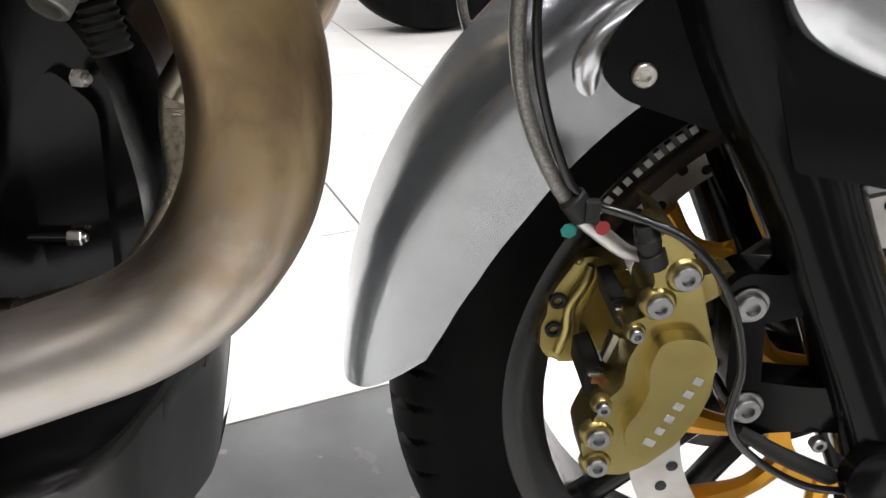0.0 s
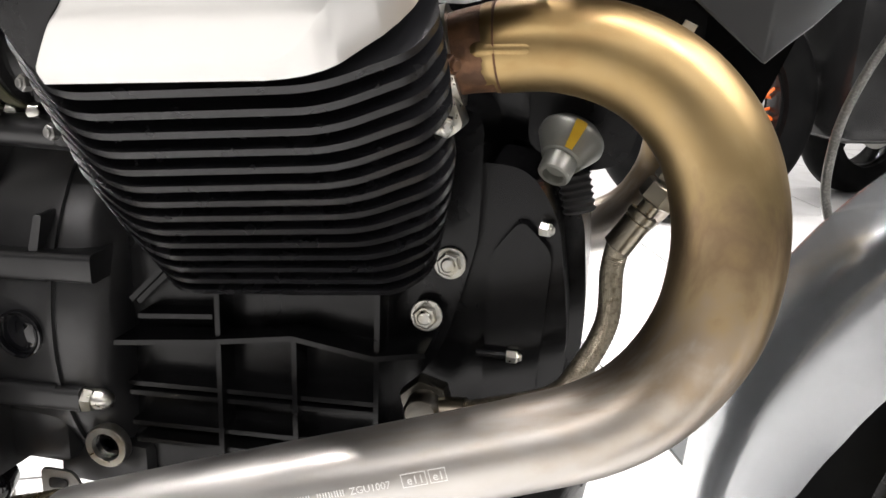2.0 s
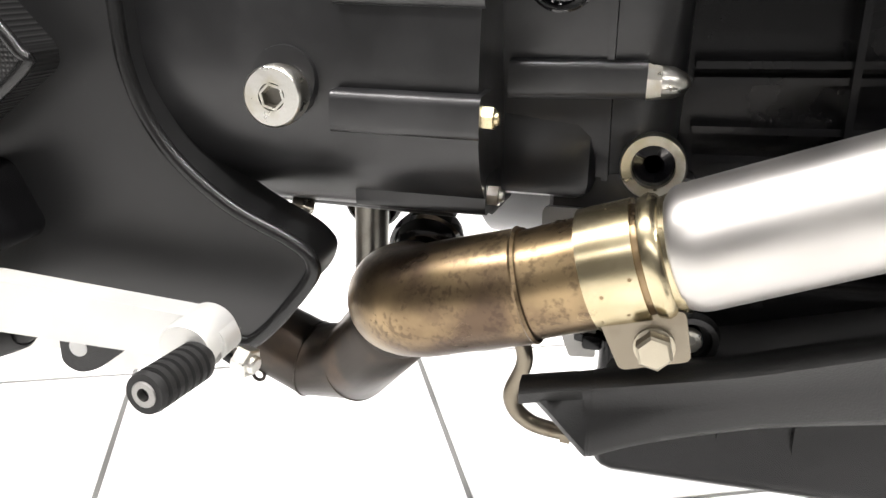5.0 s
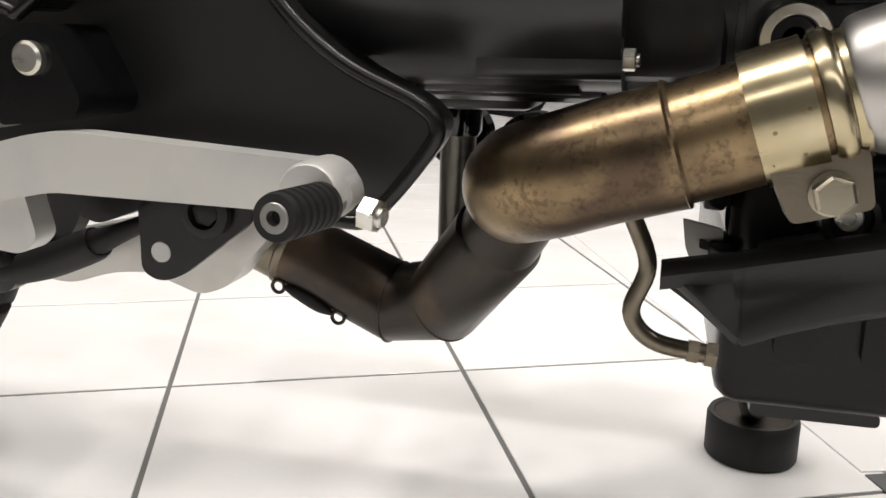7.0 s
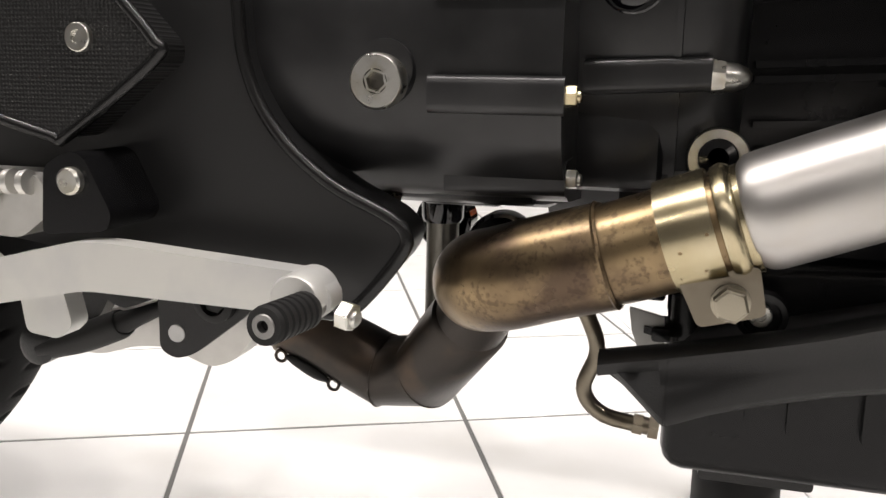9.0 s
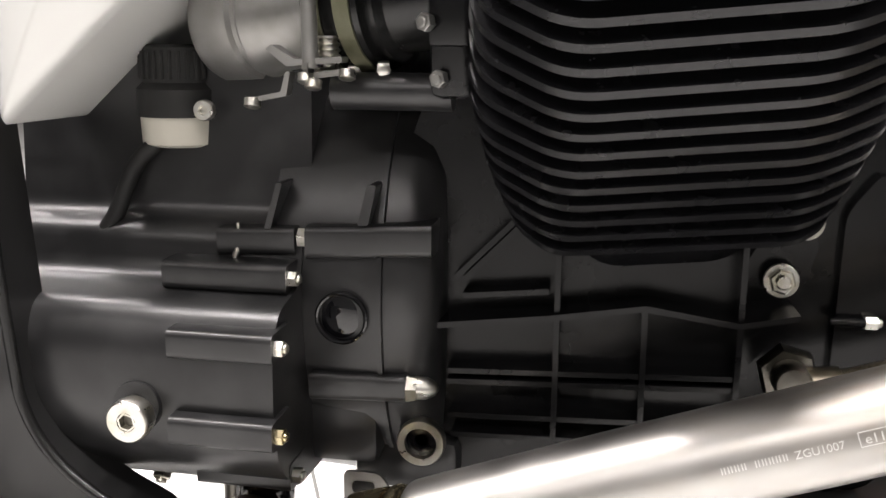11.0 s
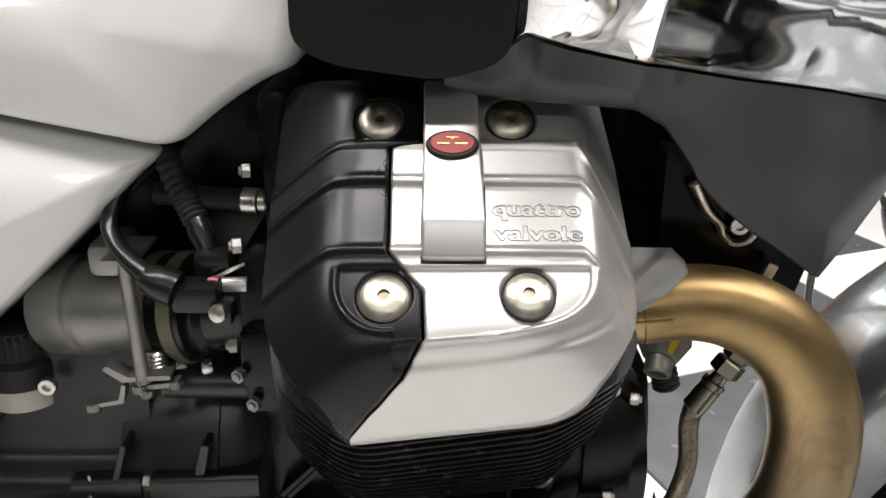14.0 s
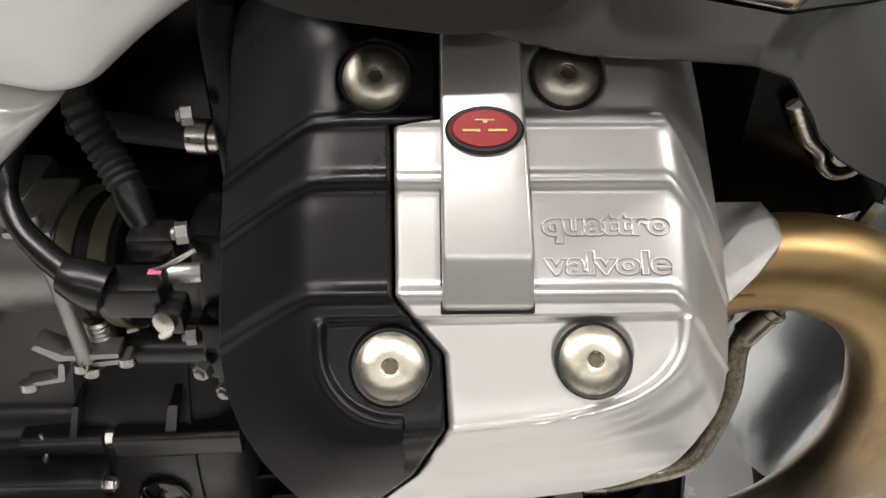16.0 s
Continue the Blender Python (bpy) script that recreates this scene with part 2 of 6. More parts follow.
def scorched():
    """Browned steel with straw patches and small dark burnt specks."""
    m = mat("scorched_brown_steel", (0.10, 0.07, 0.048), 0.30, 0.95, 0.05, 900, (0.31, 0.225, 0.125), 24, (0.38, 0.62), rough_var=0.12)
    nt = m.node_tree
    b = nt.nodes["Principled BSDF"]
    base = b.inputs["Base Color"].links[0].from_socket
    co = nt.nodes.new("ShaderNodeTexCoord")
    patch, fine = (nt.nodes.new("ShaderNodeTexNoise") for _ in range(2))
    patch.inputs["Scale"].default_value, patch.inputs["Detail"].default_value = 55, 5
    fine.inputs["Scale"].default_value, fine.inputs["Detail"].default_value = 420, 4
    for n in (patch, fine):
        nt.links.new(co.outputs["Object"], n.inputs["Vector"])
    mul = nt.nodes.new("ShaderNodeMath")
    mul.operation = "MULTIPLY"
    nt.links.new(patch.outputs["Fac"], mul.inputs[0])
    nt.links.new(fine.outputs["Fac"], mul.inputs[1])
    ramp = nt.nodes.new("ShaderNodeValToRGB")
    ramp.color_ramp.elements[0].position, ramp.color_ramp.elements[1].position = 0.27, 0.36
    ramp.color_ramp.elements[0].color, ramp.color_ramp.elements[1].color = (0, 0, 0, 1), (0.5, 0.5, 0.5, 1)
    nt.links.new(mul.outputs[0], ramp.inputs["Fac"])
    mix = nt.nodes.new("ShaderNodeMix")
    mix.data_type = "RGBA"
    nt.links.new(ramp.outputs["Color"], mix.inputs["Factor"])
    nt.links.new(base, mix.inputs["A"])
    mix.inputs["B"].default_value = (0.055, 0.038, 0.028, 1)
    nt.links.new(mix.outputs["Result"], b.inputs["Base Color"])
    return m


SCORCH = scorched()


# ---- mesh helpers ----
def part(name, bm, material, parent=None, label="", smooth=True, angle=40):
    """One mesh object from a bmesh drawn in drawing units."""
    bmesh.ops.recalc_face_normals(bm, faces=bm.faces)
    bmesh.ops.scale(bm, vec=(U, U, U), verts=bm.verts)
    me = bpy.data.meshes.new(name)
    bm.to_mesh(me)
    bm.free()
    if smooth:
        me.shade_smooth()
        me.set_sharp_from_angle(angle=radians(angle))
    me.materials.append(material)
    ob = new(name, me)
    ob.parent = parent
    return tagged(ob, label)


def thing(name, label, category, group="", kind="", at=(0, 0, 0)):
    ob = new(name)
    ob.empty_display_size = 0.05
    return tagged(ob, label, category, group, kind)


def spline(pts, n=10):
    """Catmull-Rom through points of any dimension."""
    P = [np.array(p, float) for p in pts]
    P = [2 * P[0] - P[1]] + P + [2 * P[-1] - P[-2]]
    out = []
    for i in range(1, len(P) - 2):
        for k in range(n):
            t = k / n
            a, b, c, d = P[i - 1], P[i], P[i + 1], P[i + 2]
            out.append(0.5 * (2 * b + (c - a) * t + (2 * a - 5 * b + 4 * c - d) * t ** 2 + (3 * b - a - 3 * c + d) * t ** 3))
    out.append(P[-2])
    return out


def tube(pts, r, seg=16, n=8, caps=True, smooth_path=True):
    """A swept tube; r is one radius or one for each point."""
    rs = r if isinstance(r, (list, tuple)) else [r] * len(pts)
    rows = [np.array((*p, q)) for p, q in zip(pts, rs)]
    rows = spline(rows, n) if smooth_path else rows
    bm = bmesh.new()
    rings, prev = [], None
    for i, row in enumerate(rows):
        p = Vector(row[:3])
        a, b = Vector(rows[max(0, i - 1)][:3]), Vector(rows[min(len(rows) - 1, i + 1)][:3])
        d = (b - a).normalized()
        if prev is None:
            prev = d.orthogonal().normalized()
        prev = (prev - d * prev.dot(d)).normalized()
        side = d.cross(prev)
        ring = []
        for k in range(seg):
            t = 2 * math.pi * k / seg
            ring.append(bm.verts.new(p + (prev * math.cos(t) + side * math.sin(t)) * row[3]))
        rings.append(ring)
    for a, b in zip(rings, rings[1:]):
        for k in range(seg):
            bm.faces.new((a[k], a[(k + 1) % seg], b[(k + 1) % seg], b[k]))
    if caps:
        bm.faces.new(rings[0][::-1])
        bm.faces.new(rings[-1])
    return bm


def lathe(profile, centre, axis, seg=24):
    """Profile rows of (along, radius), turned round an axis through centre."""
    d = Vector(axis).normalized()
    a = d.orthogonal().normalized()
    b = d.cross(a)
    bm = bmesh.new()
    rings = []
    for s, r in profile:
        rings.append([bm.verts.new(Vector(centre) + d * s + (a * math.cos(t) + b * math.sin(t)) * max(r, 1e-5))
                      for t in (2 * math.pi * k / seg for k in range(seg))])
    for p, q in zip(rings, rings[1:]):
        for k in range(seg):
            bm.faces.new((p[k], p[(k + 1) % seg], q[(k + 1) % seg], q[k]))
    bm.faces.new(rings[0][::-1])
    bm.faces.new(rings[-1])
    return bm


def ring_lathe(profile, centre, axis, seg=48):
    """A closed profile turned into a ring."""
    d = Vector(axis).normalized()
    a = d.orthogonal().normalized()
    b = d.cross(a)
    bm = bmesh.new()
    cols = []
    for k in range(seg):
        t = 2 * math.pi * k / seg
        cols.append([bm.verts.new(Vector(centre) + d * s + (a * math.cos(t) + b * math.sin(t)) * r) for s, r in profile])
    m = len(profile)
    for k in range(seg):
        p, q = cols[k], cols[(k + 1) % seg]
        for i in range(m):
            bm.faces.new((p[i], p[(i + 1) % m], q[(i + 1) % m], q[i]))
    return bm


def prism(outline, y0, y1, bevel=0.0, seg=2, place=None):
    """An outline in (x, z) pushed from y0 to y1, edges rounded. place: a matrix for outlines drawn in another frame."""
    bm = bmesh.new()
    front = [bm.verts.new((x, y0, z)) for x, z in outline]
    back = [bm.verts.new((x, y1, z)) for x, z in outline]
    n = len(outline)
    f = bm.faces.new(front)
    bm.faces.new(back[::-1])
    for k in range(n):
        bm.faces.new((front[k], back[k], back[(k + 1) % n], front[(k + 1) % n]))
    if bevel:
        bmesh.ops.bevel(bm, geom=[e for e in bm.edges if e.verts[0].co.y == e.verts[1].co.y == y0], offset=bevel, segments=seg, affect="EDGES", profile=0.5)
    if place is not None:
        bmesh.ops.transform(bm, matrix=place, verts=bm.verts)
    return bm


def xprism(outline, x0, x1, bevel=0.0, seg=2):
    """An outline in (y, z) pushed from x0 to x1, the edges of its end at x1 rounded."""
    bm = bmesh.new()
    a = [bm.verts.new((x0, y, z)) for y, z in outline]
    c = [bm.verts.new((x1, y, z)) for y, z in outline]
    n = len(outline)
    bm.faces.new(a)
    bm.faces.new(c[::-1])
    for k in range(n):
        bm.faces.new((a[k], c[k], c[(k + 1) % n], a[(k + 1) % n]))
    if bevel:
        bmesh.ops.bevel(bm, geom=[e for e in bm.edges if e.verts[0].co.x == e.verts[1].co.x == x1], offset=bevel, segments=seg, affect="EDGES", profile=0.5)
    return bm


def block(x0, x1, y0, y1, z0, z1, bevel=0.003, seg=2):
    bm = bmesh.new()
    bmesh.ops.create_cube(bm, size=1)
    bmesh.ops.scale(bm, vec=(x1 - x0, y1 - y0, z1 - z0), verts=bm.verts)
    bmesh.ops.translate(bm, vec=((x0 + x1) / 2, (y0 + y1) / 2, (z0 + z1) / 2), verts=bm.verts)
    if bevel:
        bmesh.ops.bevel(bm, geom=bm.edges[:], offset=bevel, segments=seg, affect="EDGES", profile=0.5)
    return bm


def join(*bms):
    """Several bmeshes of one part in one."""
    first = bms[0]
    for other in bms[1:]:
        me = bpy.data.meshes.new("tmp")
        other.to_mesh(me)
        other.free()
        first.from_mesh(me)
        bpy.data.meshes.remove(me)
    return first


def dome(outline, y0, y1, bulge):
    """A panel with an outline in (x, z), its face swelling by bulge towards -y, edges rolled back to y1."""
    cx, cz = (sum(p[i] for p in outline) / len(outline) for i in (0, 1))
    bm = bmesh.new()
    rings = [[bm.verts.new((x, y1, z)) for x, z in outline], [bm.verts.new((x, y0 + 0.006, z)) for x, z in outline]]
    for s in (0.993, 0.98, 0.95, 0.9, 0.8, 0.65, 0.5, 0.35, 0.2):
        lip = 0.006 * max(0.0, (s - 0.95) / 0.05) ** 2
        rings.append([bm.verts.new((cx + (x - cx) * s, y0 + lip - bulge * (1 - s * s), cz + (z - cz) * s)) for x, z in outline])
    n = len(outline)
    for a, b in zip(rings, rings[1:]):
        for k in range(n):
            bm.faces.new((a[k], a[(k + 1) % n], b[(k + 1) % n], b[k]))
    bm.faces.new(rings[0][::-1]); bm.faces.new(rings[-1])
    return bm


def bolt(parent, at, axis, r=0.008, head=0.006, material=None, washer=True, name="bolt", label="", socket=False):
    """A hexagon bolt with a washer, or a socket-head screw, its head standing out along axis."""
    material = material or ZINC
    bms = []
    if washer:
        bms.append(lathe([(0, r * 1.32), (0.0014, r * 1.32), (0.0018, r * 1.25)], at, axis, 24))
    if socket:
        bms.append(lathe([(0, r), (head * 0.85, r), (head, r * 0.9), (head, r * 0.5), (head * 0.45, r * 0.48)], at, axis, 20))
    else:
        bms.append(lathe([(0, r), (head * 0.9, r), (head, r * 0.86)], at, axis, 6))
        bms.append(lathe([(head * 0.6, r * 0.62), (head * 1.25, r * 0.58), (head * 1.35, r * 0.45)], at, axis, 16))
    return part(name, join(*bms), material, parent, label, angle=25)


def arc_pts(cx, cz, r, a0, a1, n):
    return [(cx + r * math.cos(radians(a0 + (a1 - a0) * k / n)), cz + r * math.sin(radians(a0 + (a1 - a0) * k / n))) for k in range(n + 1)]


def rounded(pts, r=0.01, n=4):
    """A polygon with its corners rounded."""
    out = []
    m = len(pts)
    for i in range(m):
        p, a, b = np.array(pts[i], float), np.array(pts[i - 1], float), np.array(pts[(i + 1) % m], float)
        da, db = a - p, b - p
        la, lb = np.linalg.norm(da), np.linalg.norm(db)
        q = min(r, la * 0.45, lb * 0.45)
        s, e = p + da / la * q, p + db / lb * q
        for k in range(n + 1):
            t = k / n
            out.append(tuple((1 - t) ** 2 * s + 2 * t * (1 - t) * p + t * t * e))
    return out


# the frame of the inclined cylinder: u ahead, v up along the cover's face, w out along the bore
AXIS = Vector((0, -0.656, 0.755)).normalized()
UPV = Vector((0, 0.755, 0.656)).normalized()
CYL = Matrix(((1, 0, 0, -0.23), (0, UPV.y, AXIS.y, 0.29), (0, UPV.z, AXIS.z, 0.752), (0, 0, 0, 1)))
# for prisms: (x, z) of the outline are u, v and y runs into the engine
CYLP = CYL @ Matrix(((1, 0, 0, 0), (0, 0, 1, 0), (0, -1, 0, 0), (0, 0, 0, 1)))

# ---- room ----
def room():
    x0, x1, y0, y1, h = -6.0, 6.0, -4.0, 8.0, 3.0
    t = 0.15
    def wall(name, a, b, c, d, e, f, material=WALLMAT):
        bm = block(a / U, b / U, c / U, d / U, e / U, f / U, 0)
        tagged(part(name, bm, material, None, "plain grey painted showroom wall", smooth=False), kind="structure")
    wall("wall_north", x0, x1, y1, y1 + t, 0, h)
    wall("wall_south", x0, x1, y0 - t, y0, 0, h)
    wall("wall_west", x0 - t, x0, y0 - t, y1 + t, 0, h)
    wall("wall_east", x1, x1 + t, y0 - t, y1 + t, 0, h)
    bm = block((x0 - t) / U, (x1 + t) / U, (y0 - t) / U, (y1 + t) / U, h / U, (h + 0.12) / U, 0)
    tagged(part("ceiling", bm, CEILMAT, None, "plain pale grey showroom ceiling", smooth=False), kind="structure")


room()
first_lamp = None
for lx in (-2.2, -1.4, -0.6, 0.2, 1.0, 1.8, 2.6):
    for ly, watts in ((-2.6, 15), (-0.05, 40), (1.2, 26), (2.6, 16), (4.6, 20)):
        lamp_panel(lx, ly, 2.895, 0.16, 0.16, watts)
        place = Matrix.Translation((lx, ly, 0))
        if first_lamp is None:
            first_lamp = thing("ceiling_light", "small white square spot fitting under the ceiling", "lamp", "showroom ceiling lights")
            part("housing", block(-0.12 / U, 0.12 / U, -0.12 / U, 0.12 / U, 2.91 / U, 2.998 / U, 0.01), WHITEPAINT, first_lamp)
            first_lamp.matrix_basis = place
        else:
            copy_thing(first_lamp, place)

# floor: grout bed, then separate tiles at the end of the file
floor = part("floor", block(-6.15 / U, 6.15 / U, -4.15 / U, 8.15 / U, -0.14, -0.0022, 0), GROUT, None, "white and dark grey glazed floor tiles with dark joints", smooth=False)
tagged(floor, category="floor", kind="structure")

# ---- motorcycle ----
bike = thing("motorcycle", "silver-grey roadster motorcycle with an air-cooled twin, on its side stand", "motorcycle")


def crankcase():
    body = part("crankcase", join(
        prism(rounded([(-0.385, 0.30), (-0.185, 0.30), (-0.185, 0.60), (-0.23, 0.64), (-0.36, 0.62), (-0.385, 0.55)], 0.012), 0.427, 0.70, 0.004),
        prism(rounded([(-0.21, 0.36), (-0.095, 0.36), (-0.080, 0.40), (-0.077, 0.49), (-0.088, 0.560), (-0.108, 0.590), (-0.21, 0.592)], 0.02), 0.4555, 0.69, 0.006),
        prism(rounded([(-0.20, 0.37), (-0.085, 0.37), (-0.070, 0.41), (-0.067, 0.49), (-0.074, 0.555), (-0.098, 0.585), (-0.20, 0.585)], 0.02), 0.500, 0.65, 0.010),
        prism(rounded([(-0.19, 0.42), (-0.155, 0.47), (-0.142, 0.515), (-0.135, 0.545), (-0.135, 0.62), (-0.20, 0.64), (-0.21, 0.45)], 0.01), 0.443, 0.60, 0.004),
        prism(rounded([(-0.128, 0.36), (-0.098, 0.37), (-0.09, 0.54), (-0.110, 0.56), (-0.128, 0.535)], 0.008), 0.448, 0.60, 0.004)),
        CAST, bike, "black painted ribbed crankcase")

    def rib(a, b, w=0.0032, y0=0.405):
        (ax, az), (bx, bz) = a, b
        d = np.array((bx - ax, bz - az)); d /= np.linalg.norm(d); n = np.array((-d[1], d[0])) * w
        out = [(ax + n[0], az + n[1]), (bx + n[0], bz + n[1]), (bx - n[0], bz - n[1]), (ax - n[0], az - n[1])]
        part("rib", prism(out, y0, 0.436 if ax < -0.2 else 0.46, 0.0014), CAST, body)
    for i, (a, b) in enumerate((((-0.3725, 0.4655), (-0.2875, 0.4762)), ((-0.2885, 0.4762), (-0.2385, 0.4845)), ((-0.2395, 0.4845), (-0.1875, 0.4772)), ((-0.1885, 0.4772), (-0.157, 0.4838)),
                 ((-0.288, 0.53), (-0.2875, 0.38)), ((-0.239, 0.484), (-0.2375, 0.38)), ((-0.1875, 0.53), (-0.1865, 0.40)),
                 ((-0.352, 0.4372), (-0.187, 0.4440)), ((-0.351, 0.4090), (-0.187, 0.4150)), ((-0.349, 0.3965), (-0.187, 0.4010)), ((-0.352, 0.4302), (-0.187, 0.4370)),
                 ((-0.343, 0.4840), (-0.293, 0.4892)), ((-0.3475, 0.4945), (-0.3125, 0.5305)), ((-0.3425, 0.4935), (-0.3075, 0.5295)))):
        rib(a, b, 0.0017 if i < 4 else 0.0016, (0.4035 if i < 4 else 0.4065 if i in (4, 5, 6) else 0.4095) + 0.0002 * i)
    for p in ((-0.151, 0.441, 0.530), (-0.163, 0.435, 0.497)):
        bolt(body, p, (0, -1, 0.1), 0.0076, 0.007)
    part("stud", tube([(-0.132, 0.444, 0.472), (-0.112, 0.444, 0.472)], 0.0028, 10, 1), CAST, body)
    bolt(body, (-0.113, 0.444, 0.472), (1, 0, 0), 0.0042, 0.007, washer=False)
    bolt(body, (-0.098, 0.447, 0.555), (1, -0.3, 0), 0.0045, 0.006, washer=False)
    # union of the oil hose
    part("hose_union", join(lathe([(0, 0.017), (0.008, 0.017), (0.010, 0.0155)], (-0.158, 0.424, 0.447), (0, -1, 0), 6),
                            lathe([(0.008, 0.0105), (0.022, 0.0105), (0.024, 0.009)], (-0.158, 0.424, 0.447), (0, -1, 0), 20)), GUNMETAL, body, "dark hexagonal hose union")
    # oil drain plug ring
    part("ring_plug", ring_lathe([(0, 0.0148), (0.006, 0.0148), (0.007, 0.0140), (0.007, 0.0098), (0.004, 0.0095), (0, 0.0095)], (-0.366, 0.408, 0.393), (0, -1, 0), 40), ZINC, body, "bare steel ring with a black hollow plug")
    part("plug_cup", lathe([(0, 0.0098), (0.0015, 0.0098), (0.002, 0.005), (0.0, 0.004)], (-0.366, 0.4065, 0.393), (0, -1, 0), 24), LENS, body)
    # front oil sender under the pipe
    at, out = Vector((-0.084, 0.430, 0.614)), Vector((-0.28, -0.70, -0.66)).normalized()
    sender = part("oil_sender", lathe([(-0.004, 0.0150), (0, 0.0185), (0.004, 0.0188), (0.0165, 0.0118), (0.017, 0.0096), (0.0275, 0.0092), (0.0285, 0.0082), (0.0285, 0.0062), (0.024, 0.0058)], at, out, 32), SENDERGREY, body, "grey sender with a yellow paint mark")
    face = Vector((0.25, -0.75, 0.55))
    face = (face - out * face.dot(out)).normalized()
    wide = out.cross(face)
    stripe = bmesh.new()
    rows = [[stripe.verts.new(at + out * k + (face * math.cos(t) + wide * math.sin(t)) * (r + 0.0005)) for t in (-0.17, 0.0, 0.17)] for k, r in ((0.001, 0.0186), (0.004, 0.0188), (0.0100, 0.0154), (0.0163, 0.0119))]
    for p, q in zip(rows, rows[1:]):
        for k in range(2):
            stripe.faces.new((p[k], p[k + 1], q[k + 1], q[k]))
    bmesh.ops.solidify(stripe, geom=stripe.faces[:], thickness=0.0003)
    part("paint_mark", stripe, YELLOW, sender)
    part("sender_seat", prism(rounded([(-0.112, 0.660), (-0.050, 0.660), (-0.046, 0.616), (-0.052, 0.594), (-0.078, 0.586), (-0.112, 0.600)], 0.010), 0.470, 0.54, 0.006), CAST, body)
    return body


crank = crankcase()


def gearbox():
    # bell housing, round about the crank
    bell = part("bell_housing", join(
        lathe([(0.0, 0.155), (0.066, 0.158), (0.07, 0.15)], (-0.4525, 0.545, 0.475), (1, 0, 0), 64),
        ), GEARCAST, bike, "black painted bell housing")
    part("bell_rim", lathe([(0.0635, 0.1535), (0.066, 0.1562), (0.078, 0.1555), (0.089, 0.151), (0.096, 0.142), (0.098, 0.12)], (-0.4525, 0.545, 0.475), (1, 0, 0), 96), GEARCAST, bell)
    part("seam", lathe([(0, 0.1592), (0.003, 0.1592)], (-0.389, 0.545, 0.475), (1, 0, 0), 64), GEARCAST, bell)
    g = part("gearbox", join(
        xprism(rounded([(0.372, 0.372), (0.345, 0.398), (0.339, 0.43), (0.341, 0.468), (0.352, 0.486), (0.388, 0.492), (0.394, 0.52), (0.410, 0.528), (0.414, 0.572), (0.417, 0.625), (0.62, 0.625), (0.62, 0.38), (0.45, 0.365)], 0.012, 4), -0.62, -0.4335, 0.012, 5),
        xprism(rounded([(0.42, 0.38), (0.402, 0.43), (0.402, 0.47), (0.42, 0.50), (0.425, 0.56), (0.60, 0.58), (0.60, 0.38)], 0.012, 3), -0.44, -0.42, 0.004, 2)), GEARCAST, bike, "black painted gearbox case")
    def bar(x0, x1, y, z, h, bevel=0.0035, tilt=0.0):
        """A flat-faced cast boss along the case, with rounded edges."""
        bm = xprism(rounded([(y, z - h / 2), (y, z + h / 2), (y + 0.03, z + h / 2), (y + 0.03, z - h / 2)], 0.0042, 4), x0, x1, bevel, 3)
        for v in bm.verts:
            v.co.z += (v.co.x - x0) * tilt
        return bm
    for (y, z, x1, col, x0) in ((0.377, 0.498, -0.436, ZINC, -0.51), (0.340, 0.470, -0.431, ZINC, -0.49), (0.336, 0.422, -0.431, BRASSY, -0.49), (0.366, 0.384, -0.433, ZINC, -0.49)):
        part("boss", bar(x0, x1, y - 0.0065, z, 0.0165), GEARCAST, g)
        bolt(g, (x1, y, z), (1, 0, 0), 0.0046, 0.0050, col, washer=False)
    # bosses across the bell housing
    for x0, x1, y, z, h, owner in ((-0.484, -0.437, 0.3885, 0.5145, 0.0165, g), (-0.430, -0.389, 0.3865, 0.5165, 0.0190, bell), (-0.3895, -0.357, 0.3860, 0.5190, 0.0185, bell), (-0.430, -0.389, 0.3865, 0.430, 0.0165, bell), (-0.3895, -0.372, 0.3860, 0.4315, 0.0160, bell)):
        part("boss", bar(x0, x1, y, z, h, 0.006, 0.045), GEARCAST, owner)
    bolt(bell, (-0.436, 0.395, 0.518), (1, 0, 0), 0.006, 0.007, ZINC, washer=False)
    part("acorn_nut", join(lathe([(0, 0.0085), (0.006, 0.0074)], (-0.372, 0.394, 0.431), (1, 0, 0), 6), lathe([(0.005, 0.0070), (0.012, 0.0066), (0.017, 0.0042), (0.019, 0.001)], (-0.373, 0.396, 0.431), (1, 0, 0), 20)), ZINC, bell)
    part("boss", tube([(-0.41, 0.385, 0.602), (-0.345, 0.385, 0.602)], 0.010, 16, 1), GEARCAST, bell)
    part("rib", prism(rounded([(-0.4002, 0.5270), (-0.3940, 0.5270), (-0.3888, 0.5505), (-0.3940, 0.5505)], 0.002), 0.390, 0.42, 0.0015), GEARCAST, bell)
    part("rib", prism(rounded([(-0.4571, 0.5180), (-0.4529, 0.5180), (-0.4436, 0.5500), (-0.4470, 0.5500)], 0.001), 0.390, 0.43, 0.0012), GEARCAST, g)
    part("step", bar(-0.4660, -0.424, 0.3925, 0.5030, 0.0085), GEARCAST, g)
    part("paint_drip", tube([(-0.4715, 0.391, 0.526), (-0.4705, 0.3905, 0.515), (-0.4725, 0.3885, 0.508), (-0.4728, 0.3865, 0.505)], [0.0012, 0.001, 0.002, 0.0008], 8, 3), ZINC, g)
    # added fill blocks; the first one's flat front hides the underside's floor reflection
    part("bell_fill", join(block(-0.445, -0.392, 0.402, 0.55, 0.374, 0.425, 0.008), block(-0.413, -0.345, 0.416, 0.54, 0.352, 0.388, 0.008)), GEARCAST, bell)
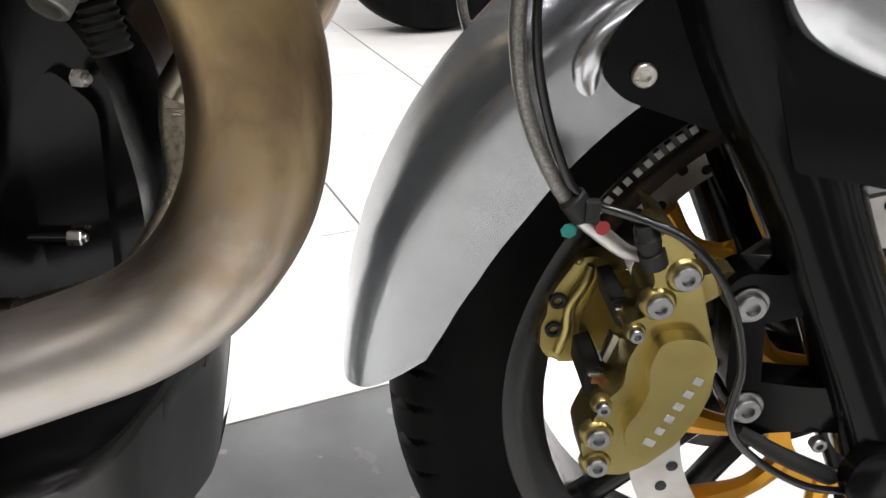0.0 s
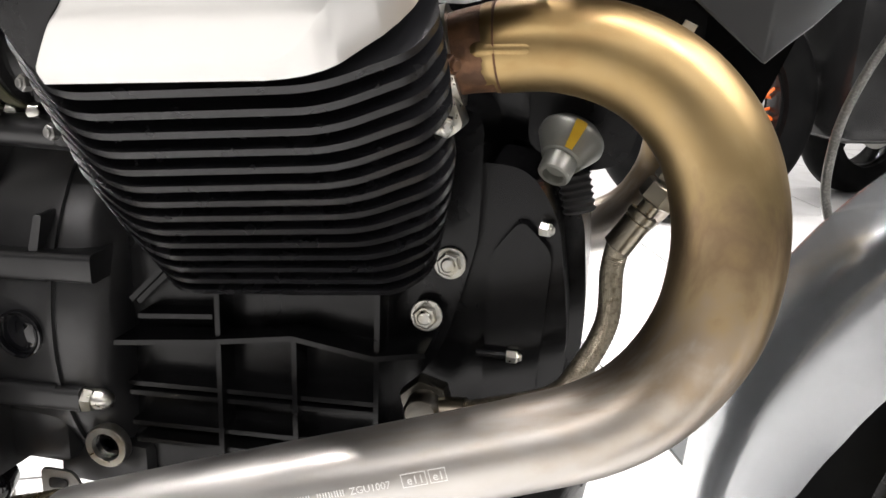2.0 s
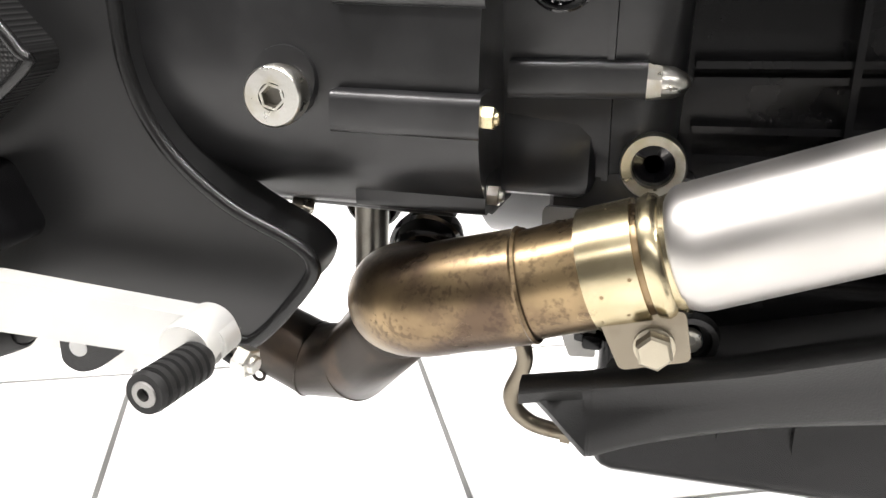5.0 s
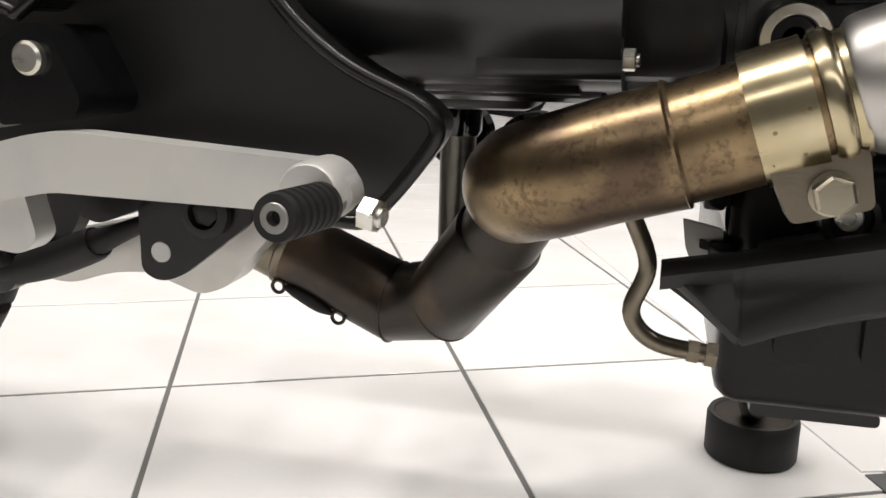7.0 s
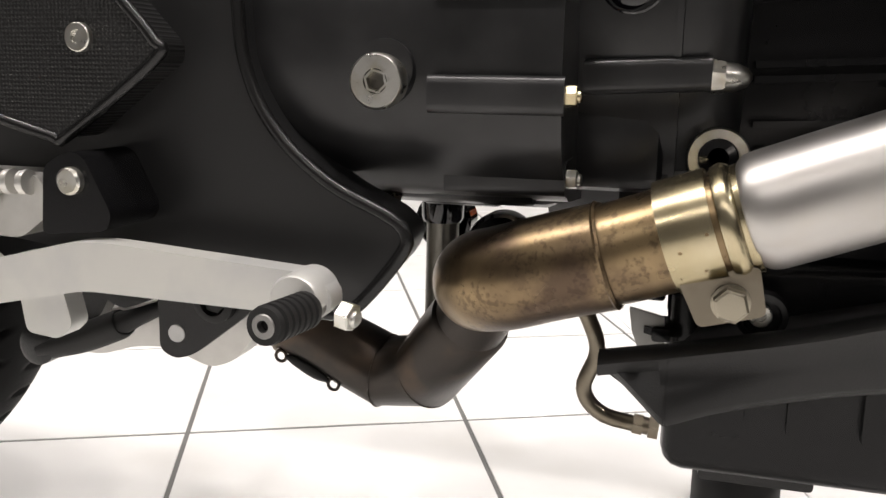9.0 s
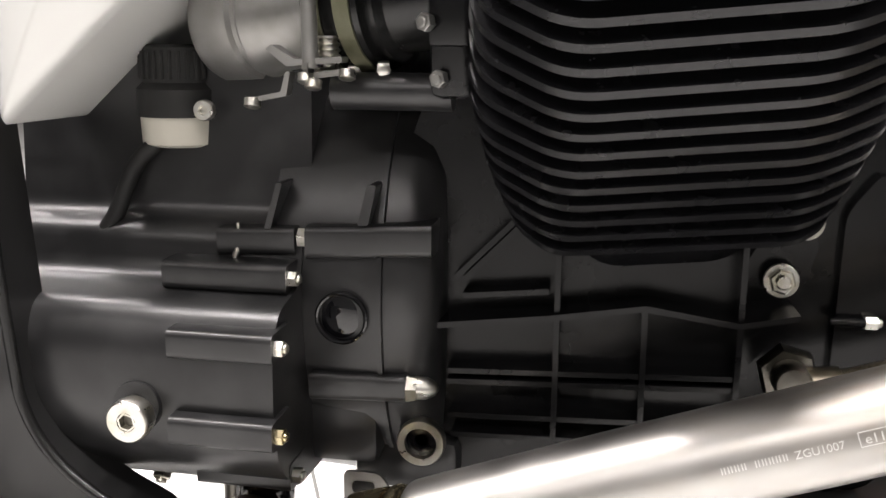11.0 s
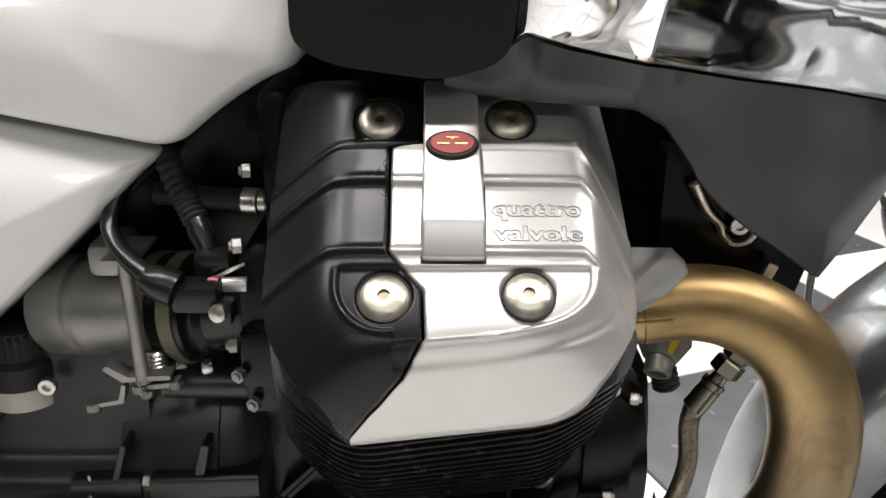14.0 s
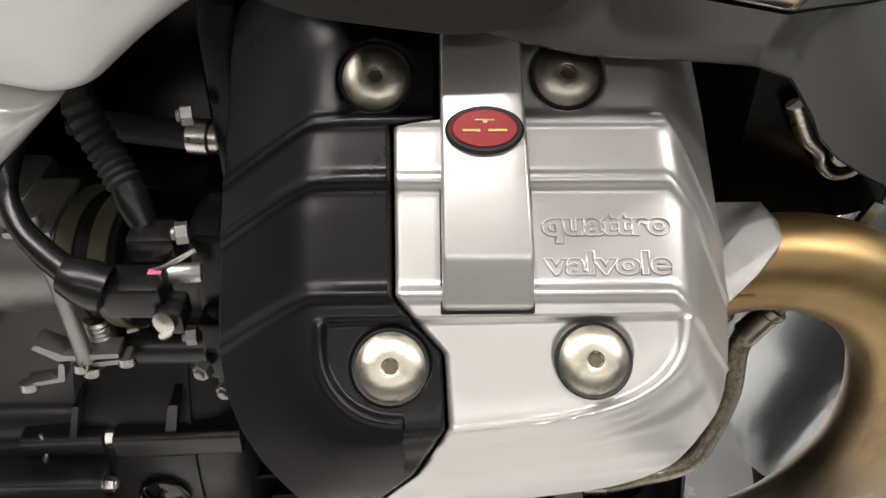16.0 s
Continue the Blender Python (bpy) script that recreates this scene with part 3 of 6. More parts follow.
    part("cable_bracket", join(prism(rounded([(-0.4135, 0.372), (-0.391, 0.372), (-0.384, 0.362), (-0.386, 0.340), (-0.4135, 0.336)], 0.004), 0.399, 0.4015, 0.0006)), DULLALU, bell, "bare alloy bracket below the bell housing")
    part("slot", prism(rounded([(-0.408, 0.366), (-0.394, 0.366), (-0.394, 0.360), (-0.408, 0.358)], 0.003), 0.3982, 0.3996, 0.0002), PLASTIC, bell)
    # underside of the case, with its studs
    part("case_underside", join(block(-0.62, -0.44, 0.40, 0.62, 0.364, 0.40, 0.008), block(-0.53, -0.48, 0.45, 0.50, 0.356, 0.37, 0.004), tube([(-0.54, 0.385, 0.375), (-0.45, 0.380, 0.375)], 0.006, 14, 1)), GEARCAST, g)
    bolt(g, (-0.523, 0.382, 0.372), (0, -0.6, -0.8), 0.006, 0.007, ZINC, washer=False)
    part("drain_cap", lathe([(-0.012, 0.017), (0, 0.0195), (0.003, 0.0195), (0.0035, 0.0175), (0.007, 0.0160), (0.010, 0.011), (0.011, 0.0)], (-0.473, 0.420, 0.340), (0.05, -0.85, -0.15), 36), LENS, g, "glossy black domed cap under the gearbox")
    # inspection window
    part("inspection_plug", join(ring_lathe([(0, 0.0155), (0.004, 0.0155), (0.0045, 0.0145), (0.004, 0.0135), (0, 0.0135)], (-0.409, 0.3885, 0.474), (0, -1, 0), 36), lathe([(0, 0.0135), (0.0006, 0.0134), (0.0014, 0.0112), (0.0020, 0.0085), (0.0024, 0.005), (0.0026, 0.002), (0.0026, 0.0)], (-0.409, 0.3895, 0.474), (0, -1, 0), 32)), LENS, bell, "glossy black rubber inspection plug")
    # filler plug
    part("filler_plug", join(lathe([(0, 0.0115), (0.004, 0.0122), (0.010, 0.0122), (0.0112, 0.0112), (0.0112, 0.0054), (0.006, 0.0052)], (-0.512, 0.337, 0.427), (0, -1, 0), 36)), ZINC, g, "bright steel filler plug with a hexagon socket")
    part("socket_recess", ring_lathe([(0.0065, 0.0056), (0.0109, 0.0056), (0.0109, 0.0044), (0.0065, 0.0042)], (-0.512, 0.337, 0.427), (0, -1, 0), 6), ZINC, g)
    # darker metal on the socket's floor paints the shade inside it
    part("socket_floor", lathe([(0.005, 0.0050), (0.0072, 0.0050), (0.0072, 0.0001)], (-0.512, 0.337, 0.427), (0, -1, 0), 6), GUNMETAL, g)
    part("filler_boss", lathe([(0, 0.0165), (0.012, 0.0135)], (-0.512, 0.349, 0.431), (0, -1, 0.1), 32), GEARCAST, g)
    return g


gearbox()


def cylinder():
    core = part("cylinder", prism(rounded([(-0.05, -0.062), (0.05, -0.055), (0.07, 0.0), (0.05, 0.07), (-0.05, 0.07), (-0.07, 0)], 0.04, 8), 0.05, 0.30, 0, place=CYLP), FIN, bike, "black finned air-cooled cylinder and head")
    n = 14
    for i in range(n):
        w = 0.060 + i * 0.0124
        k = max(0.0, (w - 0.12) / 0.115)
        left = float(np.interp(w, (0.06, 0.10, 0.15, 0.19, 0.22, 0.24), (0.094, 0.099, 0.103, 0.097, 0.088, 0.080)))
        right = float(np.interp(w, (0.06, 0.10, 0.15, 0.19, 0.22, 0.24), (0.094, 0.0955, 0.094, 0.087, 0.080, 0.073)))
        vb = -0.0965 + 0.003 * k
        m = 0.053 + 0.009 * k
        t = 1 - 0.35 * k
        out = rounded([(-m, vb), (m, vb + 0.0140), (right * 0.93, vb + 0.036 * t), (right, vb + 0.054 * t), (right * 0.97, -0.030), (right * 0.80, -0.006), (right * 0.66, 0.052), (m * 0.9, 0.088), (-m, 0.088), (-left, 0.06), (-left, vb + 0.050 * t), (-left * 0.92, vb + 0.026 * t)], 0.014, 5)
        part("fin", prism(out, w, w + 0.0044, 0.0019, 3, CYLP), FIN, core)
    return core


cylinder()


def smooth_min(values, k):
    return -math.log(sum(math.exp(-v / k) for v in values)) * k


def step(a, b, x):
    t = min(1.0, max(0.0, (x - a) / (b - a)))
    return t * t * (3 - 2 * t)


def seam_u(v):
    """Where the black half of the cover meets the silver half."""
    rows = ((-0.2, -0.155), (-0.1005, -0.0500), (-0.0924, -0.0355), (-0.085, -0.0240), (-0.071, -0.0145), (-0.046, -0.0155), (-0.027, -0.031), (0.0285, -0.0315), (0.0305, -0.0165), (0.3, -0.0165))
    return float(np.interp(v, [r[0] for r in rows], [r[1] for r in rows]))


def edge_l(v):
    return float(np.interp(v, (-0.1005, -0.0965, -0.092, -0.085, -0.076, -0.066, -0.055, -0.042, -0.03, 0.07, 0.085, 0.09), (-0.0490, -0.0540, -0.0585, -0.0655, -0.0740, -0.0812, -0.0868, -0.0900, -0.0912, -0.0920, -0.0905, -0.086)))


def edge_r(v):
    return float(np.interp(v, (-0.1005, -0.1000, -0.0985, -0.096, -0.0925, -0.085, -0.076, -0.066, -0.055, -0.042, -0.03, 0.05, 0.09), (0.037, 0.044, 0.0515, 0.0580, 0.0635, 0.0702, 0.0765, 0.0815, 0.0855, 0.0882, 0.0888, 0.0862, 0.080)))


def cover_height(u, v, dark):
    # a flat face that rolls over to the flanks and bulges out below
    planes = [0.005,
              0.006 + (v + 0.075) * 1.42, 0.045 + (v + 0.0715) * 3.05, 0.004 + (0.0650 - u) * 1.7 - max(0, v) * 0.18, 0.004 + (u + 0.061) * 0.85 - max(0, v) * 0.1,
              0.030 + (0.0865 - u) * 3.0, 0.030 + (u + 0.0895) * 3.0,
              0.006 + ((0.050 - u) * 0.62 + (v + 0.064) * 0.55), 0.006 + ((u + 0.050) * 0.62 + (v + 0.064) * 0.55),
              0.005 + (0.066 - v) * 1.1]
    w = smooth_min(planes, 0.0046)
    # cross ribs that bend down over the flanks
    bend = max(0.0, -u - 0.058) * 0.42 + max(0.0, u - 0.058) * 1.1
    for rv, hgt in ((0.031, 0.0022), (0.010, 0.0024), (-0.0265, 0.0020)):
        d = v - (rv - bend)
        w += hgt * math.exp(-(d / 0.0022) ** 2)
    w += 0.0026 * step(0.010, 0.0125, v + bend) * (1 - step(0.029, 0.031, v + bend)) * 0.5
    # sunk seats round the four screws
    for su, sv in ((-0.032, -0.049), (0.0315, -0.0475), (-0.037, 0.046), (0.0265, 0.047)):
        w -= (0.0014 if sv < 0 else 0.0035) * (1 - step(0.0118, 0.0132, math.hypot(u - su, v - sv)))
    # pocket round the lower screws, with a raised lip along its rounded border
    if v < -0.03:
        if u < -0.028:
            d = (math.hypot((u + 0.028) / 0.025, min(0.0, v + 0.042) / 0.0245) - 1) * 0.0245
        else:
            d = (((max(0.0, u) / 0.0605) ** 2.8 + (max(0.0, -0.034 - v) / 0.0373) ** 2.8) ** (1 / 2.8) - 1) * 0.0373
            w -= 0.0016 * math.exp(-((d - 0.0088) / 0.0028) ** 2) * (1 - step(-0.045, -0.0335, v))
        gate = 1 - step(-0.0365, -0.0335, v)
        w -= 0.0026 * (1 - step(-0.0014, 0.0006, d)) * gate
        w += 0.0012 * math.exp(-((d - 0.0013) / 0.0012) ** 2) * gate
    # lip along the lower edge, set off by a shallow groove
    if not dark:
        w += 0.0011 * (1 - step(-0.0950, -0.0915, v)) - 0.0007 * math.exp(-((v + 0.0905) / 0.0022) ** 2)
    return max(w, -0.0450)


def cover_half(dark):
    bm = bmesh.new()
    rows, cols = 250, 120
    grid = []
    for j in range(rows + 1):
        v = -0.1005 + (0.09 + 0.1005) * j / rows
        s = seam_u(v)
        a, b = (edge_l(v), s - 0.0006) if dark else (max(s, edge_l(v)) + 0.0006, edge_r(v))
        if dark and b - a < 0.0004:
            b = a + 0.0004
        row = []
        for i in range(cols + 1):
            t = i / cols
            u = a + (b - a) * t
            w = cover_height(u, v, dark)
            dist = min(t, 1 - t) * (b - a)
            if dark:
                w += 0.0012 * step(0, 0.0014, (1 - t) * (b - a)) - 0.0012 * (1 - step(0, 0.001, (1 - t) * (b - a)))
            else:
                w -= 0.0015 * (1 - step(0, 0.0012, t * (b - a)))
            slant = 0.11 * (u + 0.052) * min(1.0, max(0.0, (-0.03 - v) / 0.055))
            row.append(bm.verts.new((u, v + slant, w)))
        grid.append(row)
    for r0, r1 in zip(grid, grid[1:]):
        for i in range(cols):
            bm.faces.new((r0[i], r0[i + 1], r1[i + 1], r1[i]))
    # skirt down to the joint with the head
    loop = grid[0] + [r[-1] for r in grid[1:]] + grid[-1][-2::-1] + [r[0] for r in grid[-2:0:-1]]
    low = [bm.verts.new((p.co.x, p.co.y, -0.0505)) for p in loop]
    m = len(loop)
    for i in range(m):
        bm.faces.new((loop[i], low[i], low[(i + 1) % m], loop[(i + 1) % m]))
    bmesh.ops.transform(bm, matrix=CYL, verts=bm.verts)
    return bm


def on_cover(u, v, w):
    return tuple(CYL @ Vector((u, v, w)))


def words(name, text, size, material, parent, m, depth=0.0006, bevel=0.0, box=None):
    """Lettering as a mesh of its own, from the built-in font; with a box of (width, height) as raised outlines that fill it."""
    cu = bpy.data.curves.new(name, "FONT")
    cu.body, cu.size, cu.extrude, cu.bevel_depth = text, size, depth, bevel
    cu.resolution_u = 4
    if box:
        cu.fill_mode, cu.extrude, cu.offset, cu.bevel_depth, cu.bevel_resolution = "NONE", 0.0, size * 0.035, bevel, 1
    tmp = bpy.data.objects.new("tmp", cu)
    me = bpy.data.meshes.new_from_object(tmp)
    bpy.data.objects.remove(tmp)
    me.name = name
    if box:
        xs = [v.co.x for v in me.vertices]
        ys = [v.co.y for v in me.vertices]
        me.transform(Matrix.Diagonal((box[0] / (max(xs) - min(xs)), box[1] / (max(ys) - min(ys)), 1, 1)) @ Matrix.Translation((-min(xs), -min(ys), 0)))
    me.transform(m)
    me.transform(Matrix.Scale(U, 4))
    me.materials.clear()
    me.materials.append(material)
    ob = new(name, me)
    ob.parent = parent
    return ob


def valve_cover():
    c = part("valve_cover", cover_half(False), SILVER, bike, "satin silver half of the valve cover", angle=50)
    part("black_panel", cover_half(True), BLACKCOVER, c, "satin black half of the valve cover", angle=50)
    for su, sv in ((-0.032, -0.049), (0.0315, -0.0475), (-0.037, 0.046), (0.0265, 0.047)):
        p = on_cover(su, sv, 0.0)
        part("grommet", lathe([(0, 0.0122), (0.0038, 0.0122), (0.0042, 0.0118), (0.0036, 0.0108)], p, AXIS, 36), RUBBER, c)
        # hexagon floor in darker metal, for the shade down in the recess
        part("socket_recess", lathe([(0.0040, 0.0025), (0.0052, 0.0025), (0.0052, 0.0001)], p, AXIS, 6), TANSTEEL, c)
        part("screw", lathe([(0.002, 0.0112), (0.0035, 0.0112), (0.0052, 0.0095), (0.0064, 0.0065), (0.0067, 0.0030), (0.0066, 0.0027), (0.0049, 0.0025), (0.0047, 0.0001)], p, AXIS, 36), SCREW, c, "domed yellow-zinc cap screw")
    # tongue over the cover, with the badge
    side = [(-0.0325, 0.002), (-0.0315, 0.0085), (-0.0165, 0.0150), (0.062, 0.0162), (0.062, 0.0)]
    bm = bmesh.new()
    a = [bm.verts.new((-0.0158, v, w)) for v, w in side]
    b = [bm.verts.new((0.0128 - max(0.0, v) * 0.05, v, w)) for v, w in side]
    bm.faces.new(a); bm.faces.new(b[::-1])
    for i in range(5):
        bm.faces.new((a[i], b[i], b[(i + 1) % 5], a[(i + 1) % 5]))
    bmesh.ops.bevel(bm, geom=bm.edges[:], offset=0.0016, segments=3, affect="EDGES", profile=0.5)
    bmesh.ops.transform(bm, matrix=CYL, verts=bm.verts)
    tongue = part("tongue", bm, SILVER, c, "silver tongue over the cover")
    # black rim that draws the shaded gap round the tongue
    rim = block(-0.0163, 0.0133, -0.0329, 0.030, 0.0, 0.0058, 0.0006)
    bmesh.ops.transform(rim, matrix=CYL, verts=rim.verts)
    part("tongue_gap_line", rim, RUBBER, tongue, "thin black line for the shaded gap round the tongue")
    def oval(r0, r1, h0, h1):
        q = lathe([(h0, 1.0), (h1 - 0.0008, 1.0), (h1, 0.93)], (0, 0, 0), (0, 0, 1), 40)
        bmesh.ops.scale(q, vec=(r0, r1, 1), verts=q.verts)
        bmesh.ops.transform(q, matrix=CYL @ Matrix.Translation((-0.0022, 0.0235, 0.0155)), verts=q.verts)
        return q
    part("badge", oval(0.0124, 0.0078, 0, 0.0022), RUBBER, tongue, "black-rimmed oval badge")
    part("enamel", oval(0.0107, 0.0063, 0.0015, 0.0029), RED, tongue, "red oval enamel with a gilt emblem")
    for dx, dv, hw, hh in ((-0.0014, 0.0026, 0.0016, 0.0002), (0.0014, 0.0026, 0.0016, 0.0002), (0, 0.0021, 0.0007, 0.0004), (-0.0042, -0.0008, 0.0027, 0.0004), (0.0040, -0.0008, 0.0029, 0.0004)):
        q = block(dx - hw, dx + hw, dv - hh, dv + hh, 0, 0.0004, 0)
        bmesh.ops.transform(q, matrix=CYL @ Matrix.Translation((-0.0022, 0.0235, 0.0184)), verts=q.verts)
        part("emblem_bar", q, GOLD, tongue)
    for text, v, tall in (("quattro", -0.0107, 0.0104), ("valvole", -0.0211, 0.0082)):
        words("lettering", text, 0.0128, SILVER, c, CYL @ Matrix.Translation((0.0160, v, 0.0052)), bevel=0.00034, box=(0.0420, tall))
    return c


valve_cover()


# ---- exhaust ----
HEADER = [(-0.1235, 0.367, 0.6635, 0.0205), (-0.120, 0.367, 0.6642, 0.0216), (-0.093, 0.370, 0.667, 0.0225), (-0.064, 0.371, 0.663, 0.024), (-0.038, 0.370, 0.650, 0.0252), (-0.017, 0.368, 0.627, 0.0265),
          (-0.006, 0.366, 0.599, 0.0275), (-0.003, 0.363, 0.569, 0.0275), (-0.009, 0.359, 0.535, 0.0272), (-0.028, 0.355, 0.503, 0.026), (-0.055, 0.350, 0.482, 0.025),
          (-0.095, 0.345, 0.467, 0.0245), (-0.156, 0.340, 0.447, 0.0245), (-0.204, 0.338, 0.431, 0.0245), (-0.255, 0.337, 0.413, 0.0245), (-0.310, 0.336, 0.393, 0.0245), (-0.338, 0.336, 0.3825, 0.0245), (-0.350, 0.336, 0.378, 0.0242), (-0.354, 0.3365, 0.3765, 0.0215)]


def exhaust():
    pipe = part("exhaust_header", tube([p[:3] for p in HEADER], [p[3] for p in HEADER], 40, 8), HEAT, bike, "stainless header pipe, heat-tinted gold and bronze")
    part("header_stub", tube([(-0.175, 0.362, 0.651), (-0.150, 0.364, 0.657), (-0.134, 0.366, 0.6615), (-0.122, 0.367, 0.6640), (-0.119, 0.367, 0.6645)], [0.0185, 0.0190, 0.0200, 0.0212, 0.0220], 32, 4), RUST, pipe, "rusty brown stub at the port")
    part("port_flange", join(ring_lathe([(0, 0.017), (0, 0.0245), (0.006, 0.0245), (0.006, 0.017)], (-0.146, 0.3645, 0.658), (1, 0.05, 0.25), 32), prism(rounded([(-0.152, 0.646), (-0.136, 0.641), (-0.131, 0.629), (-0.140, 0.622), (-0.155, 0.632)], 0.003), 0.340, 0.360, 0.002)), ZINC, pipe, "bright steel port flange")
    bolt(pipe, (-0.142, 0.336, 0.630), (0.6, -0.8, 0), 0.005, 0.007, ZINC, washer=False, name="nut")
    bolt(pipe, (-0.141, 0.342, 0.657), (0.8, -0.6, 0), 0.0048, 0.006, RUST, washer=False, name="nut")
    bm = bmesh.new()
    bm.faces.new([bm.verts.new(p) for p in ((-0.1295, 0.3202, 0.6841), (-0.114, 0.333, 0.6885), (-0.104, 0.342, 0.692), (-0.0985, 0.350, 0.6945), (-0.0985, 0.358, 0.698), (-0.104, 0.368, 0.702), (-0.150, 0.366, 0.703), (-0.152, 0.314, 0.684))])
    bmesh.ops.solidify(bm, geom=bm.faces[:], thickness=0.0016)
    part("shield", bm, DULLALU, pipe, "bare sheet steel shield above the port", smooth=False)
    # raised welded pad beside the port
    part("weld_pad", tube([(-0.131, 0.3505, 0.6635), (-0.128, 0.3500, 0.6638), (-0.106, 0.3510, 0.6655), (-0.103, 0.3516, 0.6657)], [0.002, 0.0050, 0.0050, 0.002], 14, 3), HEAT, pipe)
    # marks stamped on the pipe
    d = (Vector((-0.156, 0.340, 0.447)) - Vector((-0.255, 0.337, 0.413))).normalized()
    n = Vector((0.03, -0.98, 0.14)); n = (n - d * n.dot(d)).normalized()
    up = n.cross(d)
    base = Vector((-0.214, 0.3375, 0.4275)) + n * 0.0249
    m = Matrix((d, up, n)).transposed().to_4x4()
    m.translation = base + n * 0.0005
    words("stamped_mark", "ZGU1007", 0.0054, ETCH, pipe, m @ Matrix.Translation((0.042, 0.0, -0.0002)), 0.0001)
    for k in range(10):
        if k == 4:
            continue
        x0 = 0.009 + 0.0031 * k
        q = join(block(x0, x0 + 0.0006, 0.0004, 0.0036, -0.0002, 0.0001, 0), block(x0 + 0.0014, x0 + 0.0020, 0.0004, 0.0036, -0.0002, 0.0001, 0))
        bmesh.ops.transform(q, matrix=m, verts=q.verts)
        part("stamped_bar", q, ETCH, pipe)
    for x0, text in ((0.0715, "e11"), (0.0850, "e1")):
        words("stamped_mark", text, 0.0062, ETCH, pipe, m @ Matrix.Translation((x0 + 0.0012, 0.0, -0.0002)), 0.0001)
    for x0, x1 in ((0.0702, 0.0832), (0.0846, 0.0935)):
        frame_bars = [block(x0, x1, -0.0012, -0.0008, 0, 0.0001, 0), block(x0, x1, 0.0056, 0.0060, 0, 0.0001, 0), block(x0, x0 + 0.0004, -0.0008, 0.0056, 0, 0.0001, 0), block(x1 - 0.0004, x1, -0.0008, 0.0056, 0, 0.0001, 0)]
        q = join(*frame_bars)
        bmesh.ops.transform(q, matrix=m, verts=q.verts)
        part("stamped_box", q, ETCH, pipe)
    # elbow behind the clamp
    elbow = part("exhaust_elbow", join(tube([(-0.358, 0.337, 0.374), (-0.395, 0.341, 0.360), (-0.412, 0.342, 0.354)], [0.0225, 0.0225, 0.0222], 36, 6),
                                       tube([(-0.410, 0.342, 0.3545), (-0.435, 0.345, 0.347), (-0.456, 0.350, 0.3395), (-0.4690, 0.361, 0.3345), (-0.4735, 0.377, 0.330), (-0.4745, 0.394, 0.326)], [0.0238, 0.0240, 0.0243, 0.0244, 0.0243, 0.0240], 36, 8)), SCORCH, bike, "heat-browned exhaust elbow with a welded seam")
    part("weld_bead", ring_lathe([(-0.0012, 0.0236), (0, 0.0244), (0.0012, 0.0236)], (-0.411, 0.342, 0.3545), (0.95, -0.03, 0.30), 36), SCORCH, elbow)
    d2 = Vector((0.95, -0.08, 0.33)).normalized()
    clamp = part("exhaust_clamp", join(lathe([(-0.0105, 0.0236), (-0.0105, 0.0246), (0.0105, 0.0246), (0.0105, 0.0236)], (-0.376, 0.3395, 0.3675), d2, 40),
                                       lathe([(0.0115, 0.0215), (0.013, 0.0240), (0.0165, 0.0250), (0.019, 0.0242), (0.0205, 0.0225), (0.024, 0.0232)], (-0.376, 0.3395, 0.3675), d2, 40)), BRASSY, bike, "yellow-passivated exhaust clamp with a hexagon bolt")
    for sx, ang in ((-0.005, -8), (0.005, 4), (-0.004, -38), (0.006, -34)):
        a = radians(ang)
        p = Vector((-0.376, 0.3395, 0.3675)) + d2 * sx + Vector((0, -math.cos(a), math.sin(a))) * 0.0244
        part("rivet", lathe([(0, 0.0009), (0.0004, 0.0007)], p, (0, -math.cos(a), math.sin(a)), 10), BROWN, clamp)
    part("clamp_lug", join(prism(rounded([(-0.382, 0.352), (-0.350, 0.358), (-0.346, 0.338), (-0.372, 0.331)], 0.003), 0.3225, 0.326, 0.001), prism(rounded([(-0.382, 0.352), (-0.350, 0.358), (-0.346, 0.338), (-0.372, 0.331)], 0.003), 0.330, 0.334, 0.001)), TANSTEEL, clamp)
    part("bolt", join(lathe([(0, 0.0078), (0.0012, 0.0078), (0.0014, 0.0070)], (-0.360, 0.3225, 0.3425), (0, -1, 0), 24), lathe([(0.001, 0.0072), (0.0066, 0.0072), (0.0076, 0.0060), (0.0077, 0.0)], (-0.360, 0.3225, 0.3425), (0, -1, 0), 6)), FITTING, clamp)
    # collector and silencer link pipes
    col = part("collector_pipe", join(tube([(-0.470, 0.392, 0.329), (-0.4875, 0.410, 0.300)], [0.0205, 0.0205], 32, 1, smooth_path=False),
                                      tube([(-0.4865, 0.409, 0.3015), (-0.4875, 0.410, 0.300), (-0.5235, 0.453, 0.2535), (-0.5545, 0.463, 0.2460), (-0.600, 0.462, 0.2665), (-0.635, 0.461, 0.2815), (-0.70, 0.458, 0.309)], [0.0200, 0.0224, 0.0232, 0.0230, 0.0218, 0.0205, 0.0190], 36, 1, smooth_path=False)), SOOT, bike, "dark heat-stained collector pipe with mitred welds")
    for p, d in (((-0.5235, 0.453, 0.2535), (0.80, -0.49, 0.42)), ((-0.5545, 0.463, 0.2460), (0.95, -0.15, -0.1))):
        part("weld_bead", ring_lathe([(-0.0008, 0.0228), (0, 0.0238), (0.0008, 0.0228)], p, d, 36), SOOT, col)
    part("sleeve", lathe([(-0.002, 0.0212), (0, 0.0226), (0.002, 0.0226), (0.003, 0.0215), (0.036, 0.0207)], (-0.617, 0.4615, 0.2738), (-0.92, -0.03, 0.39), 28), TANSTEEL, col)
